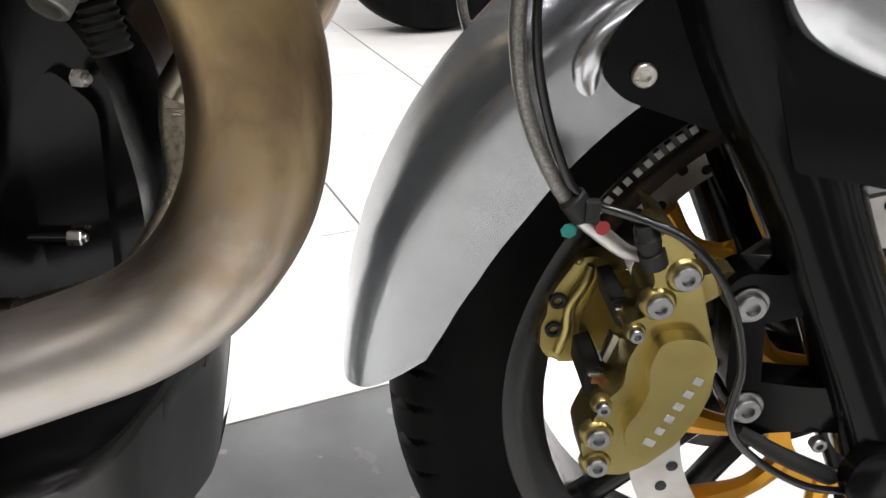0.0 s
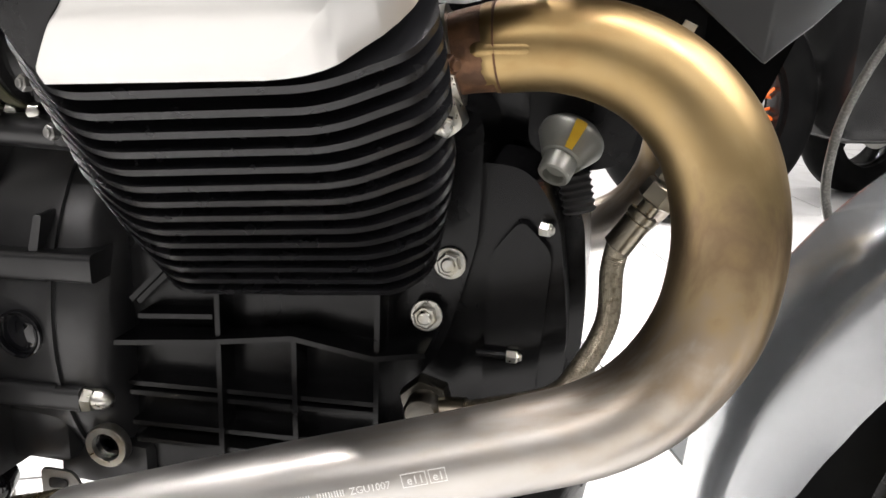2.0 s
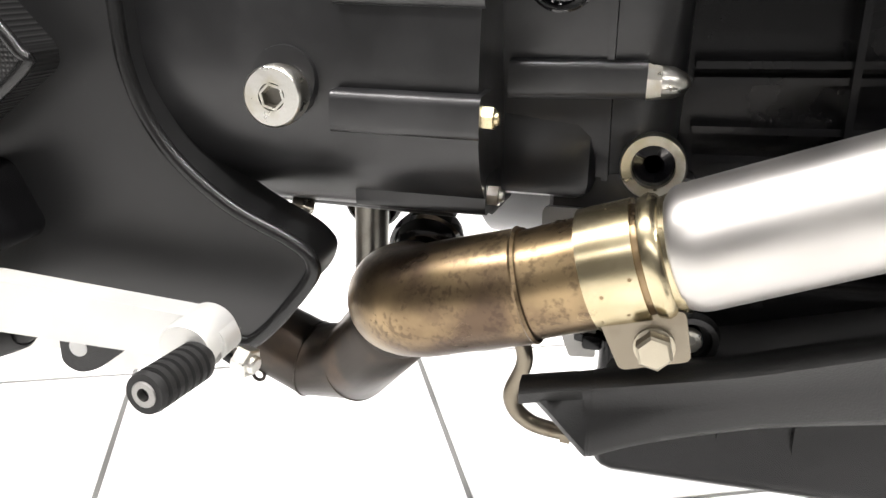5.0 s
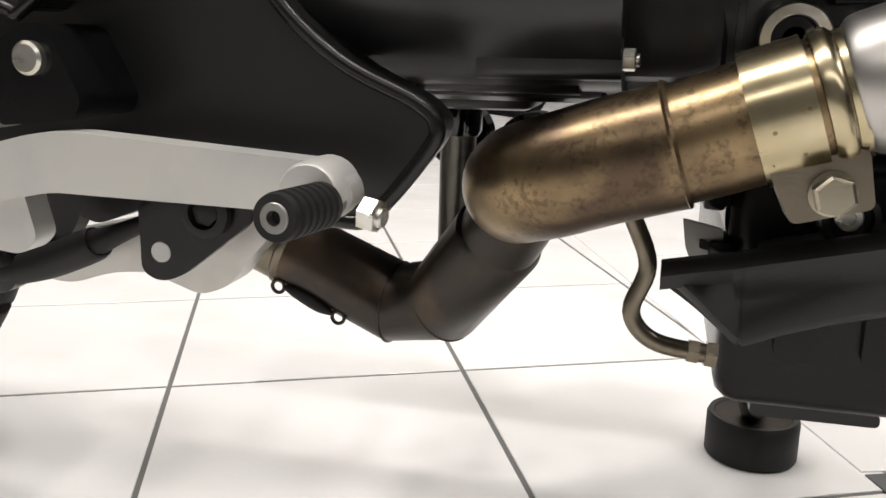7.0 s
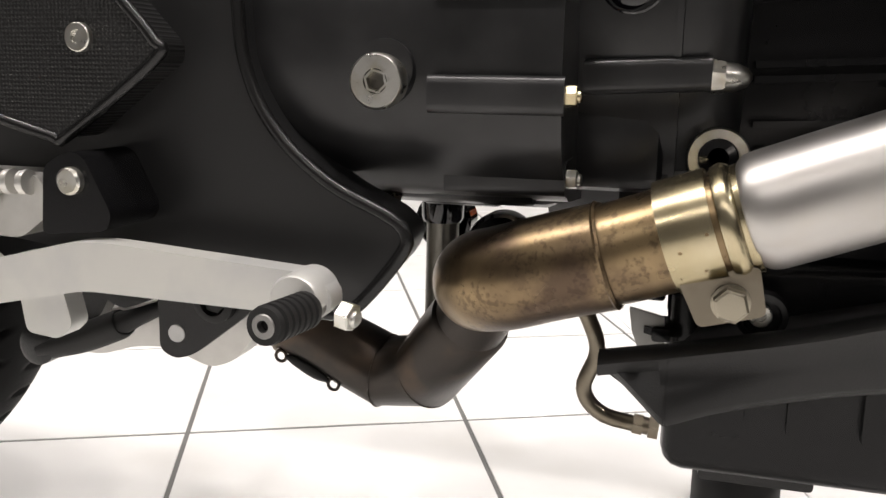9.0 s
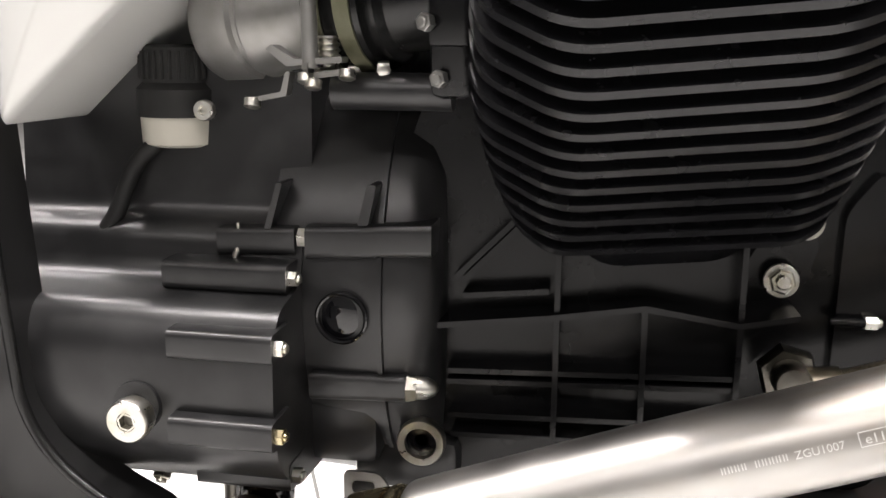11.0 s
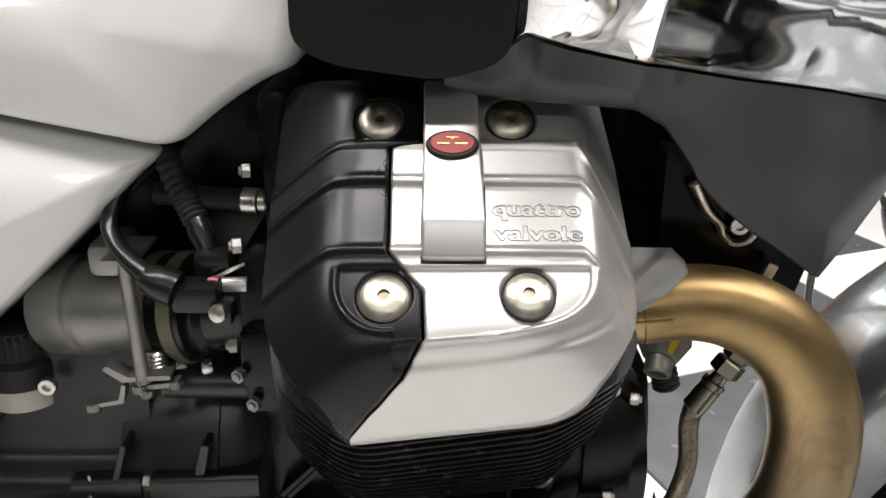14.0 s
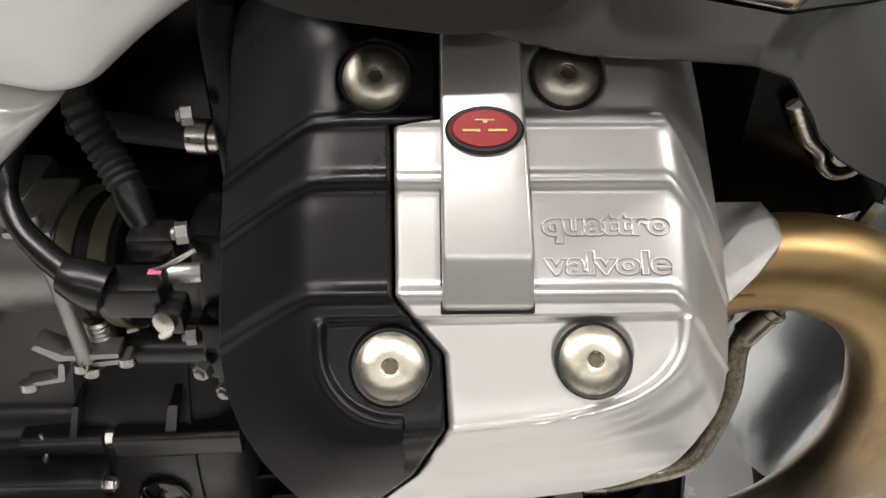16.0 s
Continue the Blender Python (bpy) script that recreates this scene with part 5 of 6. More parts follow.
def fork(y, near):
    top, low = Vector((0.0755, y, 0.86)), Vector((0.3725, y, 0.32))
    d = (low - top).normalized()
    def at(z):
        return top + d * ((top.z - z) / -d.z)
    leg = part("fork_leg", tube([at(0.643), at(0.640), at(0.636), at(0.62), at(0.59), at(0.55), at(0.51), at(0.475), at(0.40), at(0.33)], [0.0262, 0.0275, 0.0290, 0.0318, 0.0335, 0.0333, 0.030, 0.0278, 0.0285, 0.032], 40, 3), FORKBLACK, bike, "gloss black fork slider")
    part("stanchion", tube([at(0.95), at(0.64)], 0.021, 40, 1), CHROME, leg, "chrome fork tube")
    part("dust_seal", lathe([(0, 0.0215), (0.0004, 0.0245), (0.0015, 0.0258), (0.0045, 0.0262), (0.0062, 0.0258), (0.0066, 0.0240), (0.0085, 0.0240)], at(0.6490), d, 48), RUBBER, leg)
    if near:
        part("fender_bracket", prism(rounded([(0.150, 0.562), (0.160, 0.585), (0.195, 0.620), (0.208, 0.620), (0.224, 0.585), (0.240, 0.556), (0.256, 0.535), (0.235, 0.525), (0.164, 0.548)], 0.010), y - 0.004, y + 0.004, 0.001), FORKBLACK, leg)
        bolt(leg, (0.173, y - 0.004, 0.561), (0, -1, 0), 0.0062, 0.004, ZINC, washer=False, socket=True)
        # guard that wraps the upper slider, and the fender's ear lying over it
        part("fork_guard", prism(rounded([(0.247, 0.5215), (0.272, 0.5178), (0.2995, 0.5125), (0.2985, 0.530), (0.2975, 0.549), (0.304, 0.572), (0.30, 0.60), (0.232, 0.612), (0.226, 0.572)], 0.004, 3), y - 0.0335, y + 0.004, 0.004, 4), FORKBLACK, leg)
        ear = dome(rounded([(0.2025, 0.6475), (0.2060, 0.654), (0.2095, 0.666), (0.2120, 0.690), (0.36, 0.690), (0.36, 0.545), (0.275, 0.571), (0.2585, 0.577), (0.2445, 0.583), (0.2335, 0.590), (0.2262, 0.599), (0.2190, 0.612), (0.2105, 0.631)], 0.004, 3), y - 0.040, y - 0.030, 0.012)
        for v in ear.verts:
            v.co.y += (v.co.z - 0.59) * 0.30
        part("fender_ear", ear, FENDER, leg, "silver-grey fender ear over the fork leg")
        for arm in ([(0.236, 0.440), (0.246, 0.452), (0.272, 0.450), (0.31, 0.462), (0.315, 0.43), (0.288, 0.4245), (0.266, 0.418), (0.245, 0.420)],
                    [(0.243, 0.430), (0.264, 0.424), (0.272, 0.372), (0.262, 0.360), (0.250, 0.372), (0.247, 0.400)],
                    [(0.255, 0.350), (0.252, 0.366), (0.263, 0.378), (0.30, 0.372), (0.335, 0.370), (0.345, 0.335), (0.30, 0.338), (0.268, 0.336)]):
            part("caliper_mount", prism(rounded(arm, 0.008), y - 0.011 + 0.0006 * len(arm) / 8 - arm[0][1] * 0.002, y + 0.012, 0.003), FORKBLACK, leg)
        for p in ((0.252, 0.432), (0.265, 0.359), (0.317, 0.331)):
            bolt(leg, (p[0], y - 0.012, p[1]), (0, -1, 0), 0.0085 if p[0] < 0.29 else 0.005, 0.006, SOCKET, washer=p[0] < 0.29, socket=True)
        part("speed_sensor", tube([(0.262, 0.436, 0.345), (0.29, 0.434, 0.327), (0.325, 0.434, 0.309), (0.333, 0.434, 0.305)], [0.004, 0.0055, 0.006, 0.004], 16, 3), RUBBER, leg, "black wheel-speed sensor")
        part("axle_lug", lathe([(0, 0.030), (0.012, 0.030), (0.014, 0.026)], (0.362, y - 0.02, 0.315), (0, -1, 0), 32), FORKBLACK, leg)
    return leg


fork(0.452, True)
fork(0.655, False)


def caliper():
    c = part("brake_caliper", join(prism(rounded([(0.185, 0.468), (0.189, 0.481), (0.196, 0.483), (0.211, 0.468), (0.224, 0.432), (0.235, 0.402), (0.237, 0.378), (0.233, 0.361), (0.223, 0.340), (0.205, 0.322), (0.192, 0.316), (0.170, 0.318), (0.164, 0.341), (0.169, 0.358), (0.175, 0.373),
                                                  (0.184, 0.383), (0.184, 0.402), (0.190, 0.418), (0.180, 0.418), (0.180, 0.427), (0.191, 0.431), (0.188, 0.443), (0.192, 0.452)], 0.004, 3), 0.430, 0.462, 0.005, 3),
                                   prism(rounded([(0.196, 0.478), (0.210, 0.470), (0.226, 0.43), (0.238, 0.40), (0.240, 0.375), (0.234, 0.375), (0.230, 0.40), (0.216, 0.432), (0.206, 0.455)], 0.004, 3), 0.438, 0.495, 0.004, 3)), GOLD, bike, "gold four-piston brake caliper")
    part("piston_bulge", prism(rounded([(0.207, 0.423), (0.197, 0.419), (0.193, 0.401), (0.196, 0.389), (0.192, 0.373), (0.185, 0.360), (0.189, 0.343), (0.204, 0.335), (0.218, 0.351), (0.229, 0.376), (0.232, 0.408), (0.222, 0.421)], 0.006, 4), 0.420, 0.435, 0.005, 4), GOLD, c)
    inner = part("inner_half", join(prism(rounded([(0.150, 0.361), (0.149, 0.378), (0.1525, 0.388), (0.1515, 0.397), (0.157, 0.409), (0.1675, 0.428), (0.177, 0.430), (0.199, 0.424), (0.207, 0.407), (0.204, 0.382), (0.1945, 0.362), (0.185, 0.357), (0.174, 0.3505), (0.159, 0.3505)], 0.004, 4), 0.500, 0.53, 0.004, 3),
                            prism(rounded([(0.1727, 0.392), (0.1717, 0.380), (0.178, 0.370), (0.188, 0.374), (0.193, 0.389), (0.1945, 0.408), (0.195, 0.424), (0.184, 0.4245), (0.180, 0.4137)], 0.005, 4), 0.493, 0.51, 0.005, 3),
                            tube([(0.161, 0.498, 0.360), (0.1655, 0.498, 0.378), (0.1655, 0.498, 0.395), (0.173, 0.498, 0.412), (0.176, 0.499, 0.424)], [0.003, 0.0045, 0.004, 0.004, 0.003], 12, 4)), GOLD, c, "shaded inner half of the caliper")
    for x, z in ((0.1572, 0.3764), (0.158, 0.398)):
        part("bolt_hole", ring_lathe([(0.002, 0.0058), (-0.002, 0.0056), (-0.0026, 0.0046), (-0.0022, 0.0030), (0.002, 0.0026)], (x, 0.500, z), (0, 1, 0), 20), RUBBER, inner)
    part("mount_ear", prism(rounded([(0.218, 0.444), (0.236, 0.4495), (0.2505, 0.4475), (0.252, 0.4425), (0.241, 0.4355), (0.226, 0.425)], 0.003, 3), 0.448, 0.462, 0.003), GOLD, c)
    for x, z, r in ((0.207, 0.457, 0.0074), (0.195, 0.439, 0.0072), (0.185, 0.421, 0.0042), (0.173, 0.370, 0.0042), (0.173, 0.348, 0.0070), (0.175, 0.326, 0.0066)):
        part("boss", lathe([(0, r * 1.5), (0.004, r * 1.45), (0.006, r * 1.2)], (x, 0.434, z), (0, -1, 0), 28), GOLD, c)
        bolt(c, (x, 0.429, z), (0, -1, 0), r, 0.005, SOCKET, washer=False, socket=True)
    # pads with their clips in the gap between the halves
    for clip, tip in (([(0.1755, 0.429), (0.184, 0.4312), (0.191, 0.4205), (0.185, 0.4095), (0.1795, 0.4135)], (0.1835, 0.4215)), ([(0.1670, 0.3795), (0.176, 0.383), (0.182, 0.3723), (0.178, 0.360), (0.1675, 0.3635)], (0.1735, 0.3755))):
        part("pad_clip", prism(rounded(clip, 0.0015, 3), 0.450, 0.488, 0.0015), RUBBER, c)
        part("brake_pad", block(tip[0] - 0.0035, tip[0] + 0.0045, 0.4465, 0.452, tip[1] - 0.003, tip[1] + 0.003, 0.0008), COPPERY, c, "copper-coloured brake pad edge")
        part("pad_tab", block(tip[0] - 0.006, tip[0] + 0.001, 0.4455, 0.449, tip[1] + 0.0035, tip[1] + 0.0055, 0.0005), ZINC, c)
    part("pad_plate", prism(rounded([(0.180, 0.404), (0.1895, 0.396), (0.1835, 0.380), (0.1765, 0.3845)], 0.0015), 0.455, 0.459, 0.0006), GUNMETAL, c)
    part("pad_plate", prism(rounded([(0.181, 0.405), (0.1845, 0.402), (0.1790, 0.384), (0.1765, 0.3865)], 0.001), 0.4515, 0.4535, 0.0004), ALU, c)
    # plain bars in place of the maker's lettering
    for k in range(6):
        q = block(-0.0030 if k else -0.0046, 0.0026, -0.0005, 0.0005, -0.0024, 0.0024, 0.0004)
        part("lettering_bar", q, GREYPAINT, c).matrix_basis = Matrix.Translation(Vector((0.2020 + 0.0041 * k, 0.4196, 0.3500 + 0.0088 * k)) * U) @ pose(0, 0, 0, 0, 25, 0)
    part("banjo_bolt", lathe([(0, 0.0075), (0.010, 0.0075), (0.0105, 0.0062), (0.014, 0.0062), (0.0145, 0.0070), (0.020, 0.0070), (0.022, 0.0052), (0.028, 0.0048)], (0.1905, 0.433, 0.4625), (-0.45, -0.15, 1), 14), RUBBER, c)
    part("hose_ferrule", tube([(0.147, 0.44, 0.4875), (0.153, 0.44, 0.483), (0.166, 0.44, 0.473), (0.176, 0.44, 0.466), (0.186, 0.441, 0.463)], [0.0043, 0.0048, 0.0048, 0.0042, 0.004], 16, 3), ALU, c, "silver crimped hose end")
    part("brake_hose", tube([(0.125, 0.445, 0.75), (0.119, 0.445, 0.70), (0.113, 0.445, 0.65), (0.1095, 0.444, 0.62), (0.1075, 0.443, 0.59), (0.111, 0.442, 0.560), (0.120, 0.441, 0.532), (0.135, 0.44, 0.504), (0.149, 0.44, 0.486)], 0.0042, 16, 6), HOSE, bike, "clear-covered braided brake hose")
    part("sensor_cable", tube([(0.134, 0.44, 0.75), (0.127, 0.44, 0.70), (0.119, 0.44, 0.65), (0.1165, 0.44, 0.62), (0.1155, 0.438, 0.59), (0.120, 0.437, 0.560), (0.132, 0.436, 0.524), (0.147, 0.436, 0.500), (0.176, 0.43, 0.491), (0.202, 0.42, 0.482), (0.226, 0.415, 0.454), (0.243, 0.415, 0.409), (0.244, 0.415, 0.368), (0.267, 0.42, 0.337), (0.305, 0.42, 0.313), (0.345, 0.43, 0.297)], 0.0025, 12, 6), CABLE, bike, "black wheel-speed cable")
    for p, d in (((0.146, 0.438, 0.494), (0.5, 0, -0.6)), ((0.115, 0.442, 0.648), (0.1, 0, -0.9))):
        part("cable_tie", join(lathe([(-0.007, 0.0070), (-0.0062, 0.0078), (0.0062, 0.0078), (0.007, 0.0070)], p, d, 16), block(p[0] + 0.002, p[0] + 0.010, p[1] - 0.009, p[1] - 0.002, p[2] - 0.006, p[2] + 0.006, 0.001)), RUBBER, bike)
    part("paint_dot", lathe([(0, 0.004), (0.001, 0.004)], (0.159, 0.433, 0.484), (0, -1, 0), 12), RED, bike)
    part("paint_dot", lathe([(0, 0.005), (0.001, 0.004)], (0.152, 0.472, 0.462), (0, -1, 0), 7), TEAL, bike)
    part("brake_hose", tube([(0.16, 0.62, 0.76), (0.144, 0.62, 0.717), (0.131, 0.62, 0.684), (0.114, 0.62, 0.647), (0.102, 0.62, 0.608), (0.099, 0.62, 0.568), (0.104, 0.62, 0.541), (0.118, 0.62, 0.512)], 0.0036, 12, 6), HOSE, bike, "clear-covered braided brake hose")


caliper()


# ---- tank and side panels ----
def tank():
    # skirt: an outward-facing sheet below the chrome tank, swept back to a point ahead of the engine
    low = ((-0.345, 0.824), (-0.31, 0.813), (-0.26, 0.801), (-0.215, 0.7975), (-0.163, 0.7945), (-0.145, 0.793), (-0.127, 0.782), (-0.108, 0.759), (-0.101, 0.748), (-0.082, 0.729), (-0.056, 0.708), (-0.03, 0.689), (0.010, 0.659), (0.022, 0.669), (0.035, 0.679), (0.06, 0.703), (0.10, 0.738))
    top = ((-0.345, 0.838), (-0.31, 0.827), (-0.29, 0.819), (-0.232, 0.812), (-0.216, 0.816), (-0.200, 0.828), (-0.181, 0.823), (-0.123, 0.812), (-0.082, 0.800), (-0.043, 0.792), (0.046, 0.770), (0.10, 0.756))
    # upper part, out of view, is widened to cast shade on the valve cover
    bulge = [(-0.05, 0.003), (-0.004, 0.001)] + [tuple(p) for p in spline([np.array(p) for p in ((0.001, 0.002), (0.006, 0.008), (0.019, 0.026), (0.040, 0.050), (0.062, 0.085), (0.070, 0.125), (0.050, 0.165), (-0.05, 0.19))], 6)]
    bm, tk = bmesh.new(), bmesh.new()
    rows, shell = [], []
    for x in np.linspace(-0.236, 0.10, 140):
        zl = float(np.interp(x, [p[0] for p in low], [p[1] for p in low]))
        soft = 0.03 * step(-0.205, -0.15, x)
        zt = sum(float(np.interp(x + soft * k, [p[0] for p in top], [p[1] for p in top])) for k in (-1, -0.66, -0.33, 0, 0.33, 0.66, 1)) / 7
        y = 0.312 + max(0.0, x + 0.145) * 0.72 + max(0.0, -0.20 - x) * 0.35
        over = float(np.interp(x, (-0.24, -0.215, -0.18, -0.11, -0.04, 0.04, 0.10), (0.0, 0.005, 0.012, 0.008, -0.004, -0.012, -0.016)))
        zs = zl + (zt - zl) * 0.72 if zt - zl > 0.03 else zl + (zt - zl) * 0.5
        sec = [(y + 0.05, zl + 0.012), (y + 0.006, zl + 0.002), (y + 0.001, zl + 0.0005), (y - 0.001, zl + 0.002), (y - 0.001, (zl + zs) / 2), (y - 0.001 - over * 0.3, zs), (y - 0.002 - over, zt), (y + 0.05, zt + 0.002)]
        rows.append([bm.verts.new((x, *p)) for p in sec])
        if x > -0.205:
            f = step(-0.206, -0.150, x) ** 0.5
            ya = y - 0.003 - over
            shell.append([tk.verts.new((x, ya + (1 - f) * 0.006 - b * f, zt + h)) for b, h in bulge])
    for mesh_rows, b in ((rows, bm), (shell, tk)):
        for p, q in zip(mesh_rows, mesh_rows[1:]):
            for k in range(len(p) - 1):
                b.faces.new((p[k], p[k + 1], q[k + 1], q[k]))
        b.faces.new(mesh_rows[0]); b.faces.new(mesh_rows[-1][::-1])
    part("tank_skirt", bm, TANKGREY, bike, "matt grey lower tank skirt", angle=50)
    part("fuel_tank", tk, CHROME, bike, "mirror-polished chrome fuel tank", angle=60)
    part("seat_nose", prism(rounded([(-0.306, 0.90), (-0.306, 0.824), (-0.288, 0.815), (-0.236, 0.808), (-0.206, 0.818), (-0.198, 0.90)], 0.012, 4), 0.302, 0.50, 0.012, 4), LEATHER, bike, "black vinyl seat nose")
    side = [(-0.310, 0.88), (-0.310, 0.806), (-0.33, 0.798), (-0.352, 0.784), (-0.374, 0.766), (-0.386, 0.763), (-0.46, 0.776), (-0.58, 0.80), (-0.58, 0.88)]
    def dense(outline, d=0.006):
        out = []
        for p, q in zip(outline, outline[1:] + outline[:1]):
            n = max(1, round(math.dist(p, q) / d))
            out += [(p[0] + (q[0] - p[0]) * k / n, p[1] + (q[1] - p[1]) * k / n) for k in range(n)]
        return out
    def leaning(bm, foot, lean):
        for v in bm.verts:
            v.co.y += (v.co.z - foot) * lean
        return bm
    part("side_panel", leaning(dome(dense(rounded(side, 0.010, 4)), 0.352, 0.52, 0.02), 0.77, 0.30), TANKWHITE, bike, "pearl white seat side panel")
    low = [(-0.388, 0.758), (-0.462, 0.771), (-0.58, 0.79), (-0.58, 0.580), (-0.4726, 0.6785)]
    part("lower_side_panel", leaning(dome(dense(rounded(low, 0.008, 4)), 0.358, 0.50, 0.02), 0.75, 0.12), TANKWHITE, bike, "pearl white lower side panel")
    bm = prism(rounded([(-0.12, 0.64), (-0.025, 0.654), (-0.006, 0.640), (0.011, 0.613), (0.024, 0.643), (0.036, 0.672), (0.10, 0.73), (0.10, 0.78), (-0.12, 0.80)], 0.004), 0.436, 0.62, 0.006, 3)
    for v in bm.verts:
        v.co.y += max(0.0, v.co.x + 0.03) * 0.72
    part("frame_spar", bm, FORKBLACK, bike, "black frame spar under the tank")
    # hook bracket on the frame, and a clip beside it
    part("hook_bracket", tube([(-0.083, 0.405, 0.730), (-0.074, 0.405, 0.713), (-0.0655, 0.405, 0.7045), (-0.0625, 0.405, 0.697), (-0.0555, 0.405, 0.6915), (-0.047, 0.405, 0.6925), (-0.0425, 0.405, 0.698), (-0.0415, 0.405, 0.7005)], [0.0045, 0.0040, 0.0030, 0.0024, 0.0022, 0.0022, 0.0022, 0.0016], 14, 6), ZINC, bike, "bare steel hook bracket")
    bolt(bike, (-0.0525, 0.408, 0.7025), (0, -1, 0), 0.0062, 0.004, ZINC, washer=False, socket=True)
    part("frame_lug", prism(rounded([(-0.10, 0.75), (-0.10, 0.66), (-0.04, 0.662), (-0.022, 0.668), (-0.022, 0.70), (-0.06, 0.74)], 0.006), 0.412, 0.46, 0.003), FORKBLACK, bike)
    part("frame_clip", prism([(-0.0400, 0.664), (-0.0335, 0.6805), (-0.0275, 0.678), (-0.0340, 0.6615)], 0.398, 0.4015, 0.0005), ZINC, bike)
    part("cable_boot", lathe([q for i in range(6) for q in ((0.004 * i, 0.0085), (0.004 * i + 0.0016, 0.010), (0.004 * i + 0.0032, 0.0085))], (-0.082, 0.440, 0.592), (0.25, -0.1, -0.95), 18), RUBBER, bike)


tank()


# ---- intake and cables ----
def intake():
    d = (1, -0.24, 0.10)
    c = Vector((-0.4105, 0.4065, 0.6448)) - Vector(d).normalized() * 0.0083
    tb = part("throttle_body", join(lathe([(-0.075, 0.030), (-0.070, 0.033), (-0.048, 0.033), (-0.046, 0.0305), (-0.043, 0.0305), (-0.041, 0.0325), (-0.038, 0.0325), (-0.030, 0.0295), (0.0, 0.0285)], c, d, 40),
                                    block(-0.452, -0.430, 0.39, 0.43, 0.670, 0.692, 0.006)), DULLALU, bike, "grey cast throttle body")
    part("spindle", join(tube([(-0.4180, 0.364, 0.700), (-0.4178, 0.364, 0.694), (-0.4160, 0.364, 0.622), (-0.4157, 0.364, 0.614)], [0.0042, 0.0042, 0.0042, 0.0058], 16, 2),
                         prism(rounded([(-0.430, 0.692), (-0.410, 0.692), (-0.410, 0.695), (-0.430, 0.695)], 0.001), 0.358, 0.40, 0.001)), DULLALU, tb, "dull alloy throttle spindle")
    part("throttle_lever", join(prism(rounded([(-0.4390, 0.6235), (-0.428, 0.6150), (-0.3985, 0.6170), (-0.3985, 0.6200), (-0.424, 0.6185), (-0.436, 0.6260)], 0.001), 0.361, 0.373, 0.001),
                                prism(rounded([(-0.4495, 0.5985), (-0.4320, 0.6020), (-0.4290, 0.6125), (-0.4265, 0.6120), (-0.4290, 0.6000), (-0.4490, 0.5960)], 0.001), 0.362, 0.370, 0.001),
                                prism(rounded([(-0.4200, 0.6110), (-0.3950, 0.6145), (-0.3945, 0.6115), (-0.4195, 0.6080)], 0.001), 0.363, 0.372, 0.001)), DULLALU, tb, "yellow-zinc throttle lever")
    part("return_spring", lathe([q for i in range(7) for q in ((0.003 * i, 0.0062), (0.003 * i + 0.0012, 0.0076), (0.003 * i + 0.0024, 0.0062))], (-0.411, 0.376, 0.610), (0, 0, 1), 18), ZINC, tb)
    for x, y, z in ((-0.448, 0.364, 0.598), (-0.4145, 0.364, 0.608), (-0.397, 0.366, 0.613), (-0.4185, 0.364, 0.611)):
        part("rivet", lathe([(0, 0.0045), (0.004, 0.0045), (0.005, 0.003)], (x, y, z), (0, -0.3, -1), 14), ZINC, tb)
    boot = part("intake_boot", lathe([(0, 0.030), (0.002, 0.0345), (0.0045, 0.0345), (0.005, 0.033), (0.012, 0.033), (0.0125, 0.0345), (0.022, 0.0345), (0.0225, 0.033), (0.030, 0.033), (0.031, 0.0345), (0.035, 0.0345), (0.037, 0.030), (0.042, 0.031), (0.046, 0.027), (0.075, 0.0265), (0.082, 0.031), (0.092, 0.031)], c, d, 40), PLASTIC, bike, "black rubber intake boot")
    for s in (0.0083, 0.0262):
        p = c + Vector(d).normalized() * s
        part("hose_clamp", ring_lathe([(-0.0046, 0.0342), (-0.0046, 0.0356), (0.0046, 0.0356), (0.0046, 0.0342)], p, d, 40), OLIVE, boot, "olive hose clamp")
        part("clamp_screw", join(lathe([(-0.006, 0.0036), (0.006, 0.0036), (0.0065, 0.0026)], p + Vector((0.010, -0.016, -0.0335)), (0.3, -1, 0), 10), lathe([(-0.003, 0.0050), (0.003, 0.0050)], p + Vector((0.010, -0.016, -0.0335)), (1, 0.2, 0), 8)), ZINC, boot)
    flange = part("intake_flange", join(block(-0.352, -0.330, 0.350, 0.45, 0.600, 0.70, 0.006), block(-0.350, -0.330, 0.338, 0.36, 0.625, 0.660, 0.003)), CAST, bike, "black intake flange on the head")
    for p, ax in (((-0.351, 0.340, 0.652), (-1, -0.1, 0)), ((-0.349, 0.336, 0.636), (-0.4, -0.9, 0)), ((-0.345, 0.348, 0.610), (-0.3, -0.9, 0)), ((-0.342, 0.330, 0.716), (-1, -0.2, 0)), ((-0.343, 0.368, 0.746), (-1, -0.2, 0))):
        bolt(flange, p, ax, 0.0044, 0.0048, DULLALU, washer=False)
    inj = part("injector_plug", join(tube([(-0.392, 0.325, 0.699), (-0.384, 0.323, 0.697), (-0.376, 0.322, 0.694)], [0.0075, 0.0098, 0.0098], 16, 3), block(-0.379, -0.354, 0.318, 0.336, 0.681, 0.697, 0.003),
                                     block(-0.358, -0.346, 0.314, 0.330, 0.676, 0.688, 0.003)), PLASTIC, bike, "black injector plug")
    part("plug_clip", lathe([(0, 0.0048), (0.003, 0.0048), (0.004, 0.002)], (-0.3525, 0.315, 0.684), (-0.3, -1, 0.2), 14), ZINC, inj)
    part("marker", block(-0.361, -0.3555, 0.3275, 0.330, 0.6925, 0.6975, 0.0004), PINK, inj)
